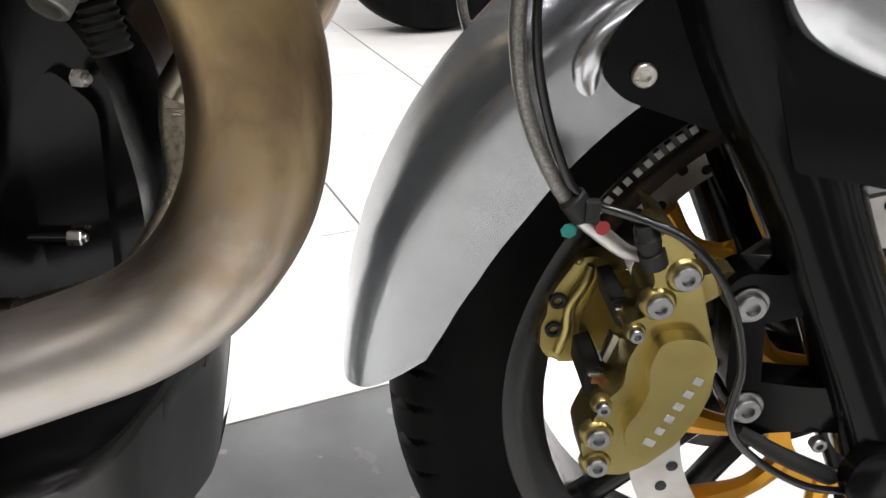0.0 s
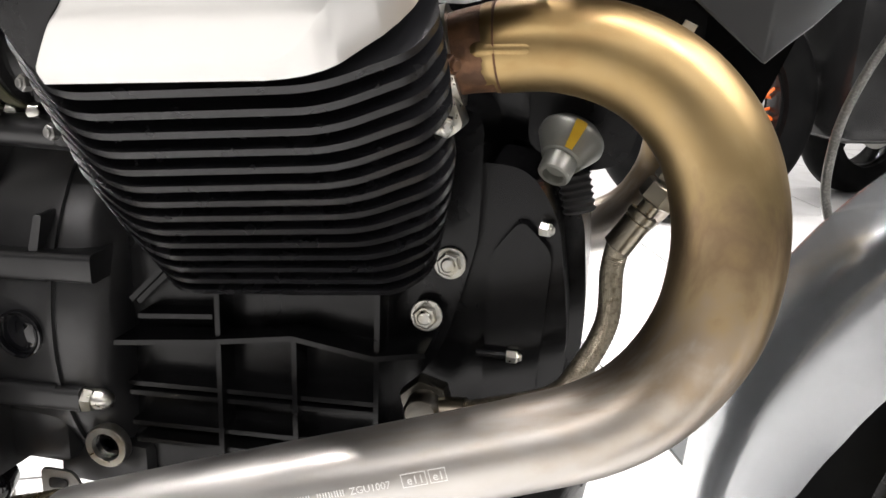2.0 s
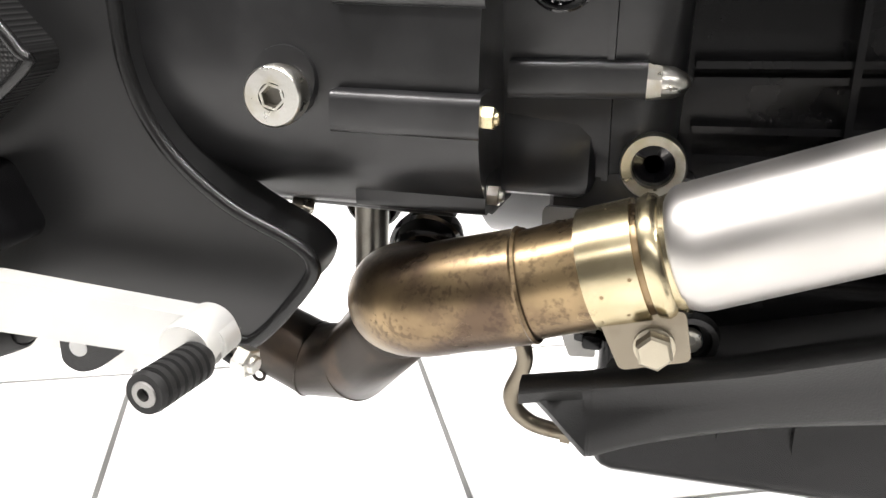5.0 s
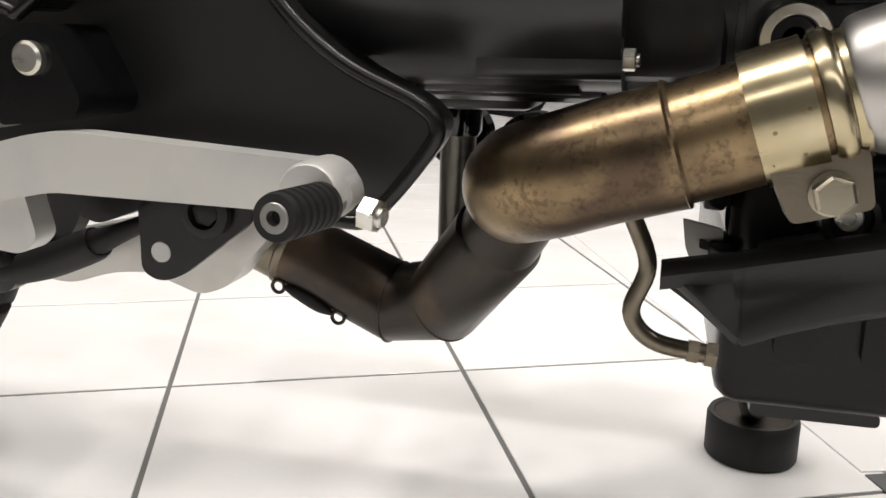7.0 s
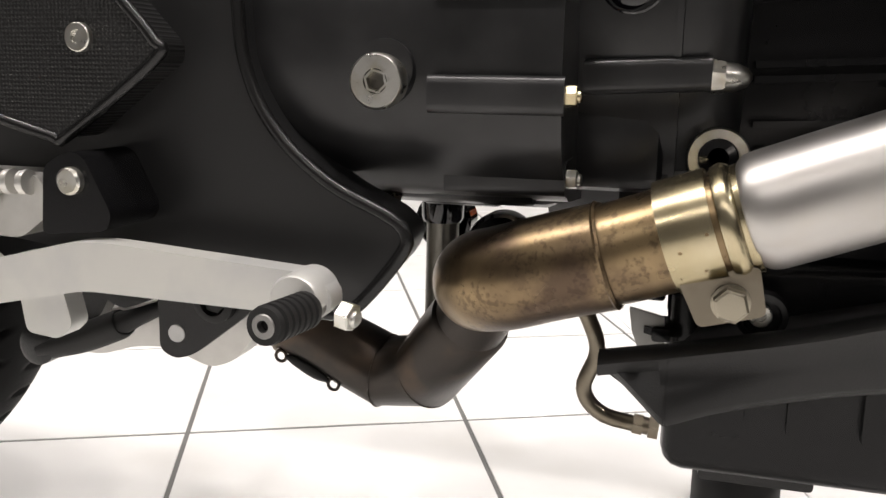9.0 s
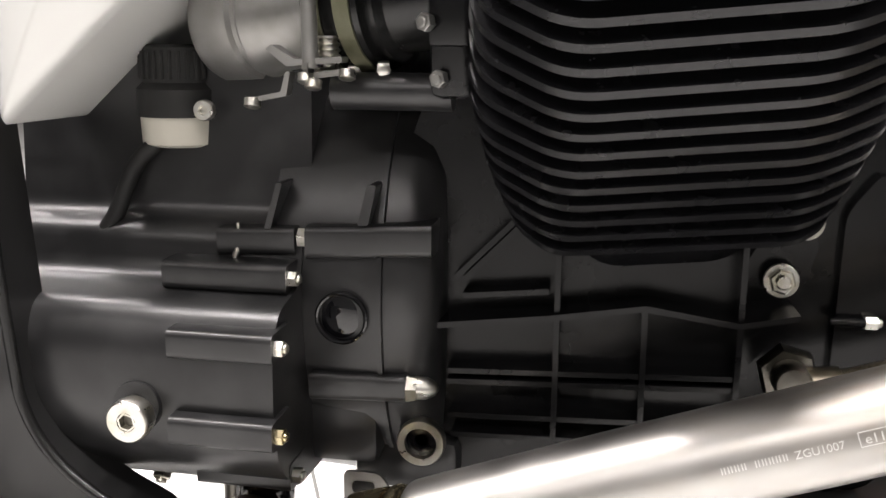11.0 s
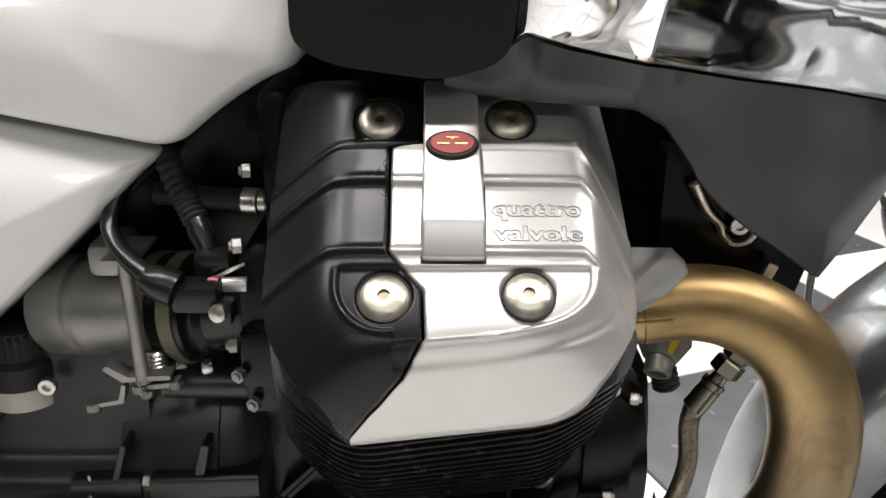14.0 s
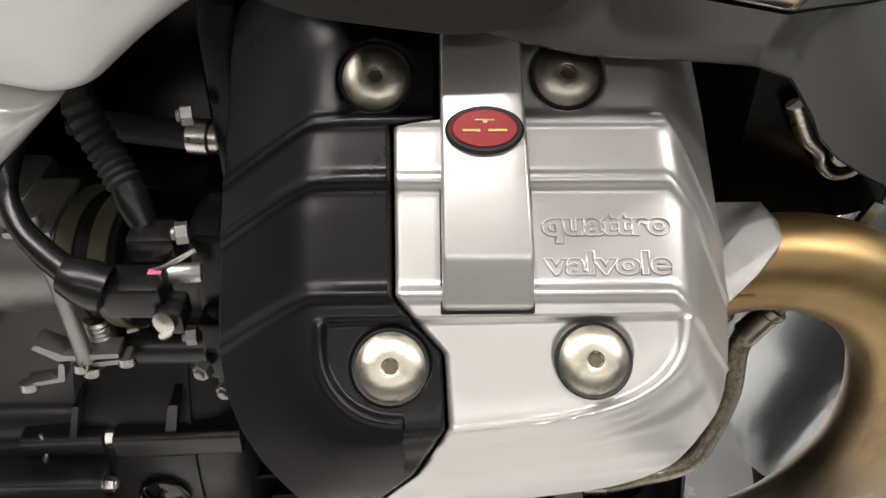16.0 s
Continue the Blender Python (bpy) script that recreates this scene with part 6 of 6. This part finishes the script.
    part("spigot", lathe([(0, 0.0042), (0.020, 0.0042)], (-0.362, 0.334, 0.692), (1, 0.1, -0.05), 14), ALU, inj)
    part("wiring_loom", tube([(-0.39, 0.40, 0.755), (-0.41, 0.372, 0.742), (-0.4195, 0.357, 0.722), (-0.414, 0.345, 0.711), (-0.402, 0.334, 0.704), (-0.388, 0.325, 0.698)], [0.004, 0.0045, 0.0048, 0.0048, 0.0055, 0.006], 14, 6), PLASTIC, bike, "taped black wiring loom")
    pts = spline([(-0.396, 0.385, 0.765), (-0.388, 0.373, 0.744), (-0.379, 0.364, 0.730), (-0.372, 0.357, 0.720)], 8)
    rad = [0.0066 + 0.0012 * (i % 2) for i in range(len(pts))]
    part("ribbed_loom", tube([tuple(p) for p in pts], rad, 14, 1, smooth_path=False), RUBBER, bike, "ribbed black cable boot")
    part("coil_lead", join(tube([(-0.373, 0.358, 0.722), (-0.369, 0.353, 0.714), (-0.364, 0.346, 0.706)], [0.006, 0.0072, 0.005], 14, 3), block(-0.370, -0.350, 0.334, 0.350, 0.696, 0.709, 0.003)), PLASTIC, bike, "black lead connector")
    part("retaining_clip", tube([(-0.366, 0.332, 0.694), (-0.356, 0.330, 0.698), (-0.348, 0.331, 0.702), (-0.342, 0.334, 0.704)], 0.0011, 8, 4), ZINC, bike)
    part("fuel_pipe", tube([(-0.41, 0.41, 0.719), (-0.35, 0.397, 0.719)], 0.0068, 14, 2), RUBBER, bike, "black fuel pipe")
    part("fuel_fitting", lathe([(0, 0.0082), (0.009, 0.0082), (0.010, 0.0068), (0.014, 0.0068)], (-0.354, 0.397, 0.719), (1, -0.15, 0), 18), ZINC, bike, "zinc fuel pipe clip")
    part("head_block", block(-0.340, -0.320, 0.375, 0.48, 0.60, 0.79, 0.008), CAST, bike)
    # fluid cup behind
    cup = part("fluid_reservoir", lathe([(0, 0.019), (0.002, 0.0235), (0.018, 0.0240), (0.020, 0.023)], (-0.519, 0.424, 0.566), (0, 0, 1), 32), IVORY, bike, "small pale fluid reservoir with a black cap")
    part("cap", lathe([(0.018, 0.0255), (0.034, 0.0255), (0.038, 0.0215), (0.058, 0.0215), (0.060, 0.0195)], (-0.519, 0.424, 0.566), (0, 0, 1), 32), RUBBER, cup)
    bolt(cup, (-0.493, 0.403, 0.589), (0, -1, 0), 0.006, 0.005, ZINC, washer=False, socket=True)
    for k in range(28):
        a = 2 * math.pi * k / 28
        part("cap_rib", tube([(-0.519 + 0.0222 * math.cos(a), 0.424 + 0.0222 * math.sin(a), z) for z in (0.606, 0.622)], 0.0014, 6, 1), RUBBER, cup)
    part("fluid_hose", tube([(-0.530, 0.41, 0.568), (-0.542, 0.405, 0.554), (-0.556, 0.40, 0.522), (-0.582, 0.40, 0.50), (-0.62, 0.40, 0.49)], 0.0052, 12, 6), RUBBER, cup)
    # added block that keeps the depth behind the cylinder dark and closed
    part("dark_backing", block(-0.62, -0.06, 0.52, 0.66, 0.58, 0.84, 0.03, 3), CAST, bike, "plain dark block filling the depth behind the cylinder")


intake()


def oil_hose():
    pts = spline([(-0.150, 0.415, 0.444), (-0.135, 0.412, 0.446), (-0.117, 0.412, 0.451), (-0.082, 0.414, 0.463), (-0.067, 0.424, 0.478), (-0.0545, 0.438, 0.504), (-0.0545, 0.445, 0.534), (-0.0520, 0.444, 0.553)], 22)
    hose = part("oil_hose", tube([tuple(p) for p in pts], [0.0069 + 0.00045 * (i % 2) for i in range(len(pts))], 18, 1, smooth_path=False), BRAID, bike, "braided steel oil hose with crimped fittings", angle=60)
    low, high = Vector((-0.0535, 0.444, 0.549)), Vector((-0.0228, 0.444, 0.5983))
    d = high - low
    n = d.length
    d.normalize()
    part("ferrule", lathe([(0, 0.0078), (0.0008, 0.0088), (0.005, 0.0086), (0.020, 0.0084), (0.0205, 0.0074), (0.0215, 0.0074), (0.022, 0.0090), (0.026, 0.0090), (0.0266, 0.0060), (0.034, 0.0055)], low, d, 20), FITTING, hose, "crimped tan steel ferrule")
    part("fitting_nut", lathe([(0, 0.0096), (0.0012, 0.0112), (0.0110, 0.0112), (0.0122, 0.0100), (0.0124, 0.0060), (0.020, 0.0060)], low + d * 0.0335, d, 6), FITTING, hose)
    part("fitting_nut", lathe([(0, 0.0092), (0.0010, 0.0102), (0.0085, 0.0102), (0.0095, 0.0090), (0.0096, 0.0070), (0.016, 0.0070)], low + d * (n - 0.011), d, 6), FITTING, hose)
    part("ferrule", tube([(-0.150, 0.414, 0.4445), (-0.132, 0.412, 0.447)], [0.0085, 0.0085], 16, 1), FITTING, hose)


oil_hose()


# ---- machines behind ----
def spoked_bike(at, turn):
    b = thing("motorcycle", "parked dark motorcycle with orange wire spokes", "motorcycle")
    wheel = part("rear_wheel", ring_lathe([(-0.035, 0.232), (-0.035, 0.215), (0, 0.208), (0.035, 0.215), (0.035, 0.232)], (0, 0, 0.335), (0, 1, 0), 60), PLASTIC, b, "black rim")
    part("brake_disc", ring_lathe([(-0.003, 0.135), (0.003, 0.135), (0.003, 0.10), (-0.003, 0.10)], (0, 0.07, 0.335), (0, 1, 0), 48), DISC, wheel)
    part("tyre", tyre_mesh((0, 0, 0.335), 0.335, 0.075, 0.225, 60), TYRE, wheel, "wide black road tyre")
    part("hub", lathe([(-0.075, 0.02), (-0.07, 0.045), (-0.05, 0.050), (-0.045, 0.072), (-0.036, 0.074), (-0.03, 0.05), (0.03, 0.05), (0.036, 0.074), (0.045, 0.072), (0.06, 0.03)], (0, 0, 0.335), (0, 1, 0), 28), PLASTIC, wheel)
    for k in range(44):
        a = 2 * math.pi * k / 44
        s = 1.15 if k % 2 else -1.15
        y = 0.042 if k % 4 < 2 else -0.042
        part("spoke", tube([(0.068 * math.cos(a + s), y, 0.335 + 0.068 * math.sin(a + s)), (0.212 * math.cos(a), y * 0.25, 0.335 + 0.212 * math.sin(a))], 0.0048, 6, 1), SPOKE, wheel)
    part("frame", join(tube([(0.0, 0.09, 0.335), (0.25, 0.09, 0.42), (0.5, 0.09, 0.5)], 0.03, 12, 4), 
                       block(0.35, 0.95, -0.14, 0.14, 0.25, 0.72, 0.05)), PLASTIC, b, "dark frame and engine")
    part("tail", prism(rounded([(-0.25, 0.86), (0.3, 0.78), (0.9, 0.78), (0.9, 0.9), (0.3, 0.86), (-0.25, 0.92)], 0.03), -0.1, 0.1, 0.02), PLASTIC, b)
    b.matrix_basis = Matrix.Translation((at[0] * U, at[1] * U, 0)) @ pose(0, 0, 0, 0, 0, turn) @ Matrix.Scale(1.09, 4)
    return b


spoked_bike((0.245, 2.75), 23)


def dark_bike(at, turn):
    b = thing("motorcycle", "parked black motorcycle on wide tyres", "motorcycle")
    for x in (0.0, 1.45):
        wheel = part("wheel", join(ring_lathe([(-0.04, 0.232), (-0.04, 0.215), (0, 0.205), (0.04, 0.215), (0.04, 0.232)], (x, 0, 0.33), (0, 1, 0), 48), lathe([(-0.06, 0.05), (0.06, 0.05)], (x, 0, 0.33), (0, 1, 0), 20),
                                   *[tube([(x + 0.03 * math.cos(a), 0, 0.33 + 0.03 * math.sin(a)), (x + 0.215 * math.cos(a), 0, 0.33 + 0.215 * math.sin(a))], 0.014, 8, 1) for a in np.linspace(0.3, 5.33, 5)]), PLASTIC, b, "black cast wheel")
        part("tyre", tyre_mesh((x, 0, 0.33), 0.33, 0.07, 0.225, 48), TYRE, wheel)
        part("brake_disc", ring_lathe([(-0.003, 0.15), (0.003, 0.15), (0.003, 0.115), (-0.003, 0.115)], (x, -0.075, 0.33), (0, 1, 0), 40), DISC, wheel)
    part("engine", block(0.42, 1.0, -0.2, 0.2, 0.2, 0.62, 0.06, 3), CAST, b)
    part("swing_arm", join(tube([(0, -0.1, 0.33), (0.5, -0.12, 0.4)], 0.028, 12, 1), tube([(0, 0.1, 0.33), (0.5, 0.12, 0.4)], 0.028, 12, 1)), CAST, b)
    part("fork", join(tube([(1.45, -0.1, 0.33), (1.2, -0.1, 0.95)], 0.028, 14, 1), tube([(1.45, 0.1, 0.33), (1.2, 0.1, 0.95)], 0.028, 14, 1)), CHROME, b)
    part("bodywork", prism(rounded([(-0.2, 0.82), (0.4, 0.74), (0.9, 0.78), (1.2, 0.95), (0.9, 1.05), (0.5, 0.86), (-0.2, 0.92)], 0.05), -0.15, 0.15, 0.05, 3), PLASTIC, b)
    b.matrix_basis = Matrix.Translation((at[0] * U, at[1] * U, 0)) @ pose(0, 0, 0, 0, 0, turn)
    return b


dark_bike((0.90, 3.45), 42)

# ---- far side of the motorcycle ----
MIRROR = Matrix(((1, 0, 0, 0), (0, -1, 0, 1.11), (0, 0, 1, 0), (0, 0, 0, 1)))


def far_side():
    header = part("exhaust_header", tube([(p[0], 1.11 - p[1], p[2]) for p in HEADER], [p[3] for p in HEADER], 32, 6), HEAT, bike, "second heat-tinted header pipe")
    part("header_stub", tube([(-0.175, 0.748, 0.651), (-0.150, 0.746, 0.657), (-0.122, 0.743, 0.6638)], 0.018, 20, 3), RUST, header)
    core = part("cylinder", prism(rounded([(-0.05, -0.062), (0.05, -0.055), (0.07, 0.0), (0.05, 0.07), (-0.05, 0.07), (-0.07, 0)], 0.02), 0.0, 0.30, 0, place=MIRROR @ CYLP), FIN, bike, "black finned second cylinder")
    for i in range(14):
        w = 0.060 + i * 0.0124
        out = rounded([(-0.06, -0.095), (0.06, -0.085), (0.09, -0.05), (0.08, 0.0), (0.05, 0.085), (-0.055, 0.085), (-0.095, 0.05), (-0.095, -0.05)], 0.012, 3)
        part("fin", prism(out, w, w + 0.0044, 0, place=MIRROR @ CYLP), FIN, core)
    part("valve_cover", prism(rounded([(-0.04, -0.10), (0.045, -0.095), (0.085, -0.04), (0.08, 0.085), (-0.085, 0.085), (-0.09, -0.04)], 0.03, 5), 0.0, 0.052, 0.012, 3, MIRROR @ CYLP), SILVER, bike, "satin silver second valve cover")
    plate = part("footrest_plate", prism(rounded([(-0.585, 0.60), (-0.574, 0.432), (-0.535, 0.382), (-0.498, 0.360), (-0.522, 0.325), (-0.66, 0.340), (-0.82, 0.36), (-0.82, 0.60)], 0.012, 3), 0.752, 0.783, 0.004), PLASTIC, bike)
    part("foot_peg", tube([(-0.668, 0.78, 0.372), (-0.676, 0.88, 0.372)], 0.011, 14, 1), ALU, plate)
    part("pedal", tube([(-0.60, 0.80, 0.36), (-0.53, 0.81, 0.345), (-0.525, 0.845, 0.345)], 0.008, 12, 3), CASTLEVER, plate)


far_side()

# ---- floor tiles ----
def tiles():
    a = radians(24.5)
    e1, e2 = Vector((math.cos(a), math.sin(a), 0)), Vector((-math.sin(a), math.cos(a), 0))
    base = Vector((-0.942, 0.837, 0))

    def tile_mesh(name, s, material):
        bm = block(0.0027, s - 0.0027, 0.0027, s - 0.0027, -0.010, 0.0, 0.0007, 1)
        bmesh.ops.scale(bm, vec=(U, U, U), verts=bm.verts)
        me = bpy.data.meshes.new(name)
        bm.to_mesh(me)
        bm.free()
        me.materials.append(material)
        return me

    small = tile_mesh("tile", 0.3445, TILEWHITE)
    big = tile_mesh("tile", 0.42, TILEWHITE)
    dark = tile_mesh("tile", 0.42, TILEDARK)
    far = {TILEWHITE.name: bmesh.new(), TILEDARK.name: bmesh.new()}
    def lay(p, deg, s, me, z):
        q = radians(deg)
        f1, f2 = Vector((math.cos(q), math.sin(q), 0)), Vector((-math.sin(q), math.cos(q), 0))
        mid = p + (f1 + f2) * s / 2
        if not (-6.7 < mid.x < 6.7 and -4.5 < mid.y < 8.9):
            return
        if -2.2 < mid.x < 2.1 and -0.2 < mid.y < 4.3:
            ob = new("tile", me)
            ob.parent = floor
            ob.matrix_basis = Matrix.Translation(p * U + Vector((0, 0, z))) @ Matrix.Rotation(q, 4, "Z")
        else:
            bm = far[me.materials[0].name]
            g = 0.0027
            bm.faces.new([bm.verts.new(p + f1 * i + f2 * j + Vector((0, 0, z))) for i, j in ((g, g), (s - g, g), (s - g, s - g), (g, s - g))])

    # a field of white tiles, and beside it a chequered field laid at a slightly different angle, butted over its edge
    L, B, turned = 0.3445, 0.42, 21.0
    q = radians(turned)
    f1, f2 = Vector((math.cos(q), math.sin(q), 0)), Vector((-math.sin(q), math.cos(q), 0))
    for i in range(-24, 6):
        for j in range(-24, 30):
            p = base + e1 * ((i - 1) * L) + e2 * (j * L)
            if (p + (e1 + e2) * L / 2).dot(f1) < 0.10 + L * 0.55:
                lay(p, 24.5, L, small, -0.0007)
    for i in range(0, 20):
        for j in range(-16, 24):
            dark_one = i - j >= 1 and (i - j) % 2 == 1
            lay(f1 * (0.10 + i * B) + f2 * (0.848 + j * B), turned, B, dark if dark_one else big, 0.0008)
    for key, material in ((TILEWHITE.name, TILEWHITE), (TILEDARK.name, TILEDARK)):
        bm = far[key]
        for f in bm.faces:
            f.normal_update()
        tagged(part("far_tiles", bm, material, floor, smooth=False), kind="stuff")


tiles()
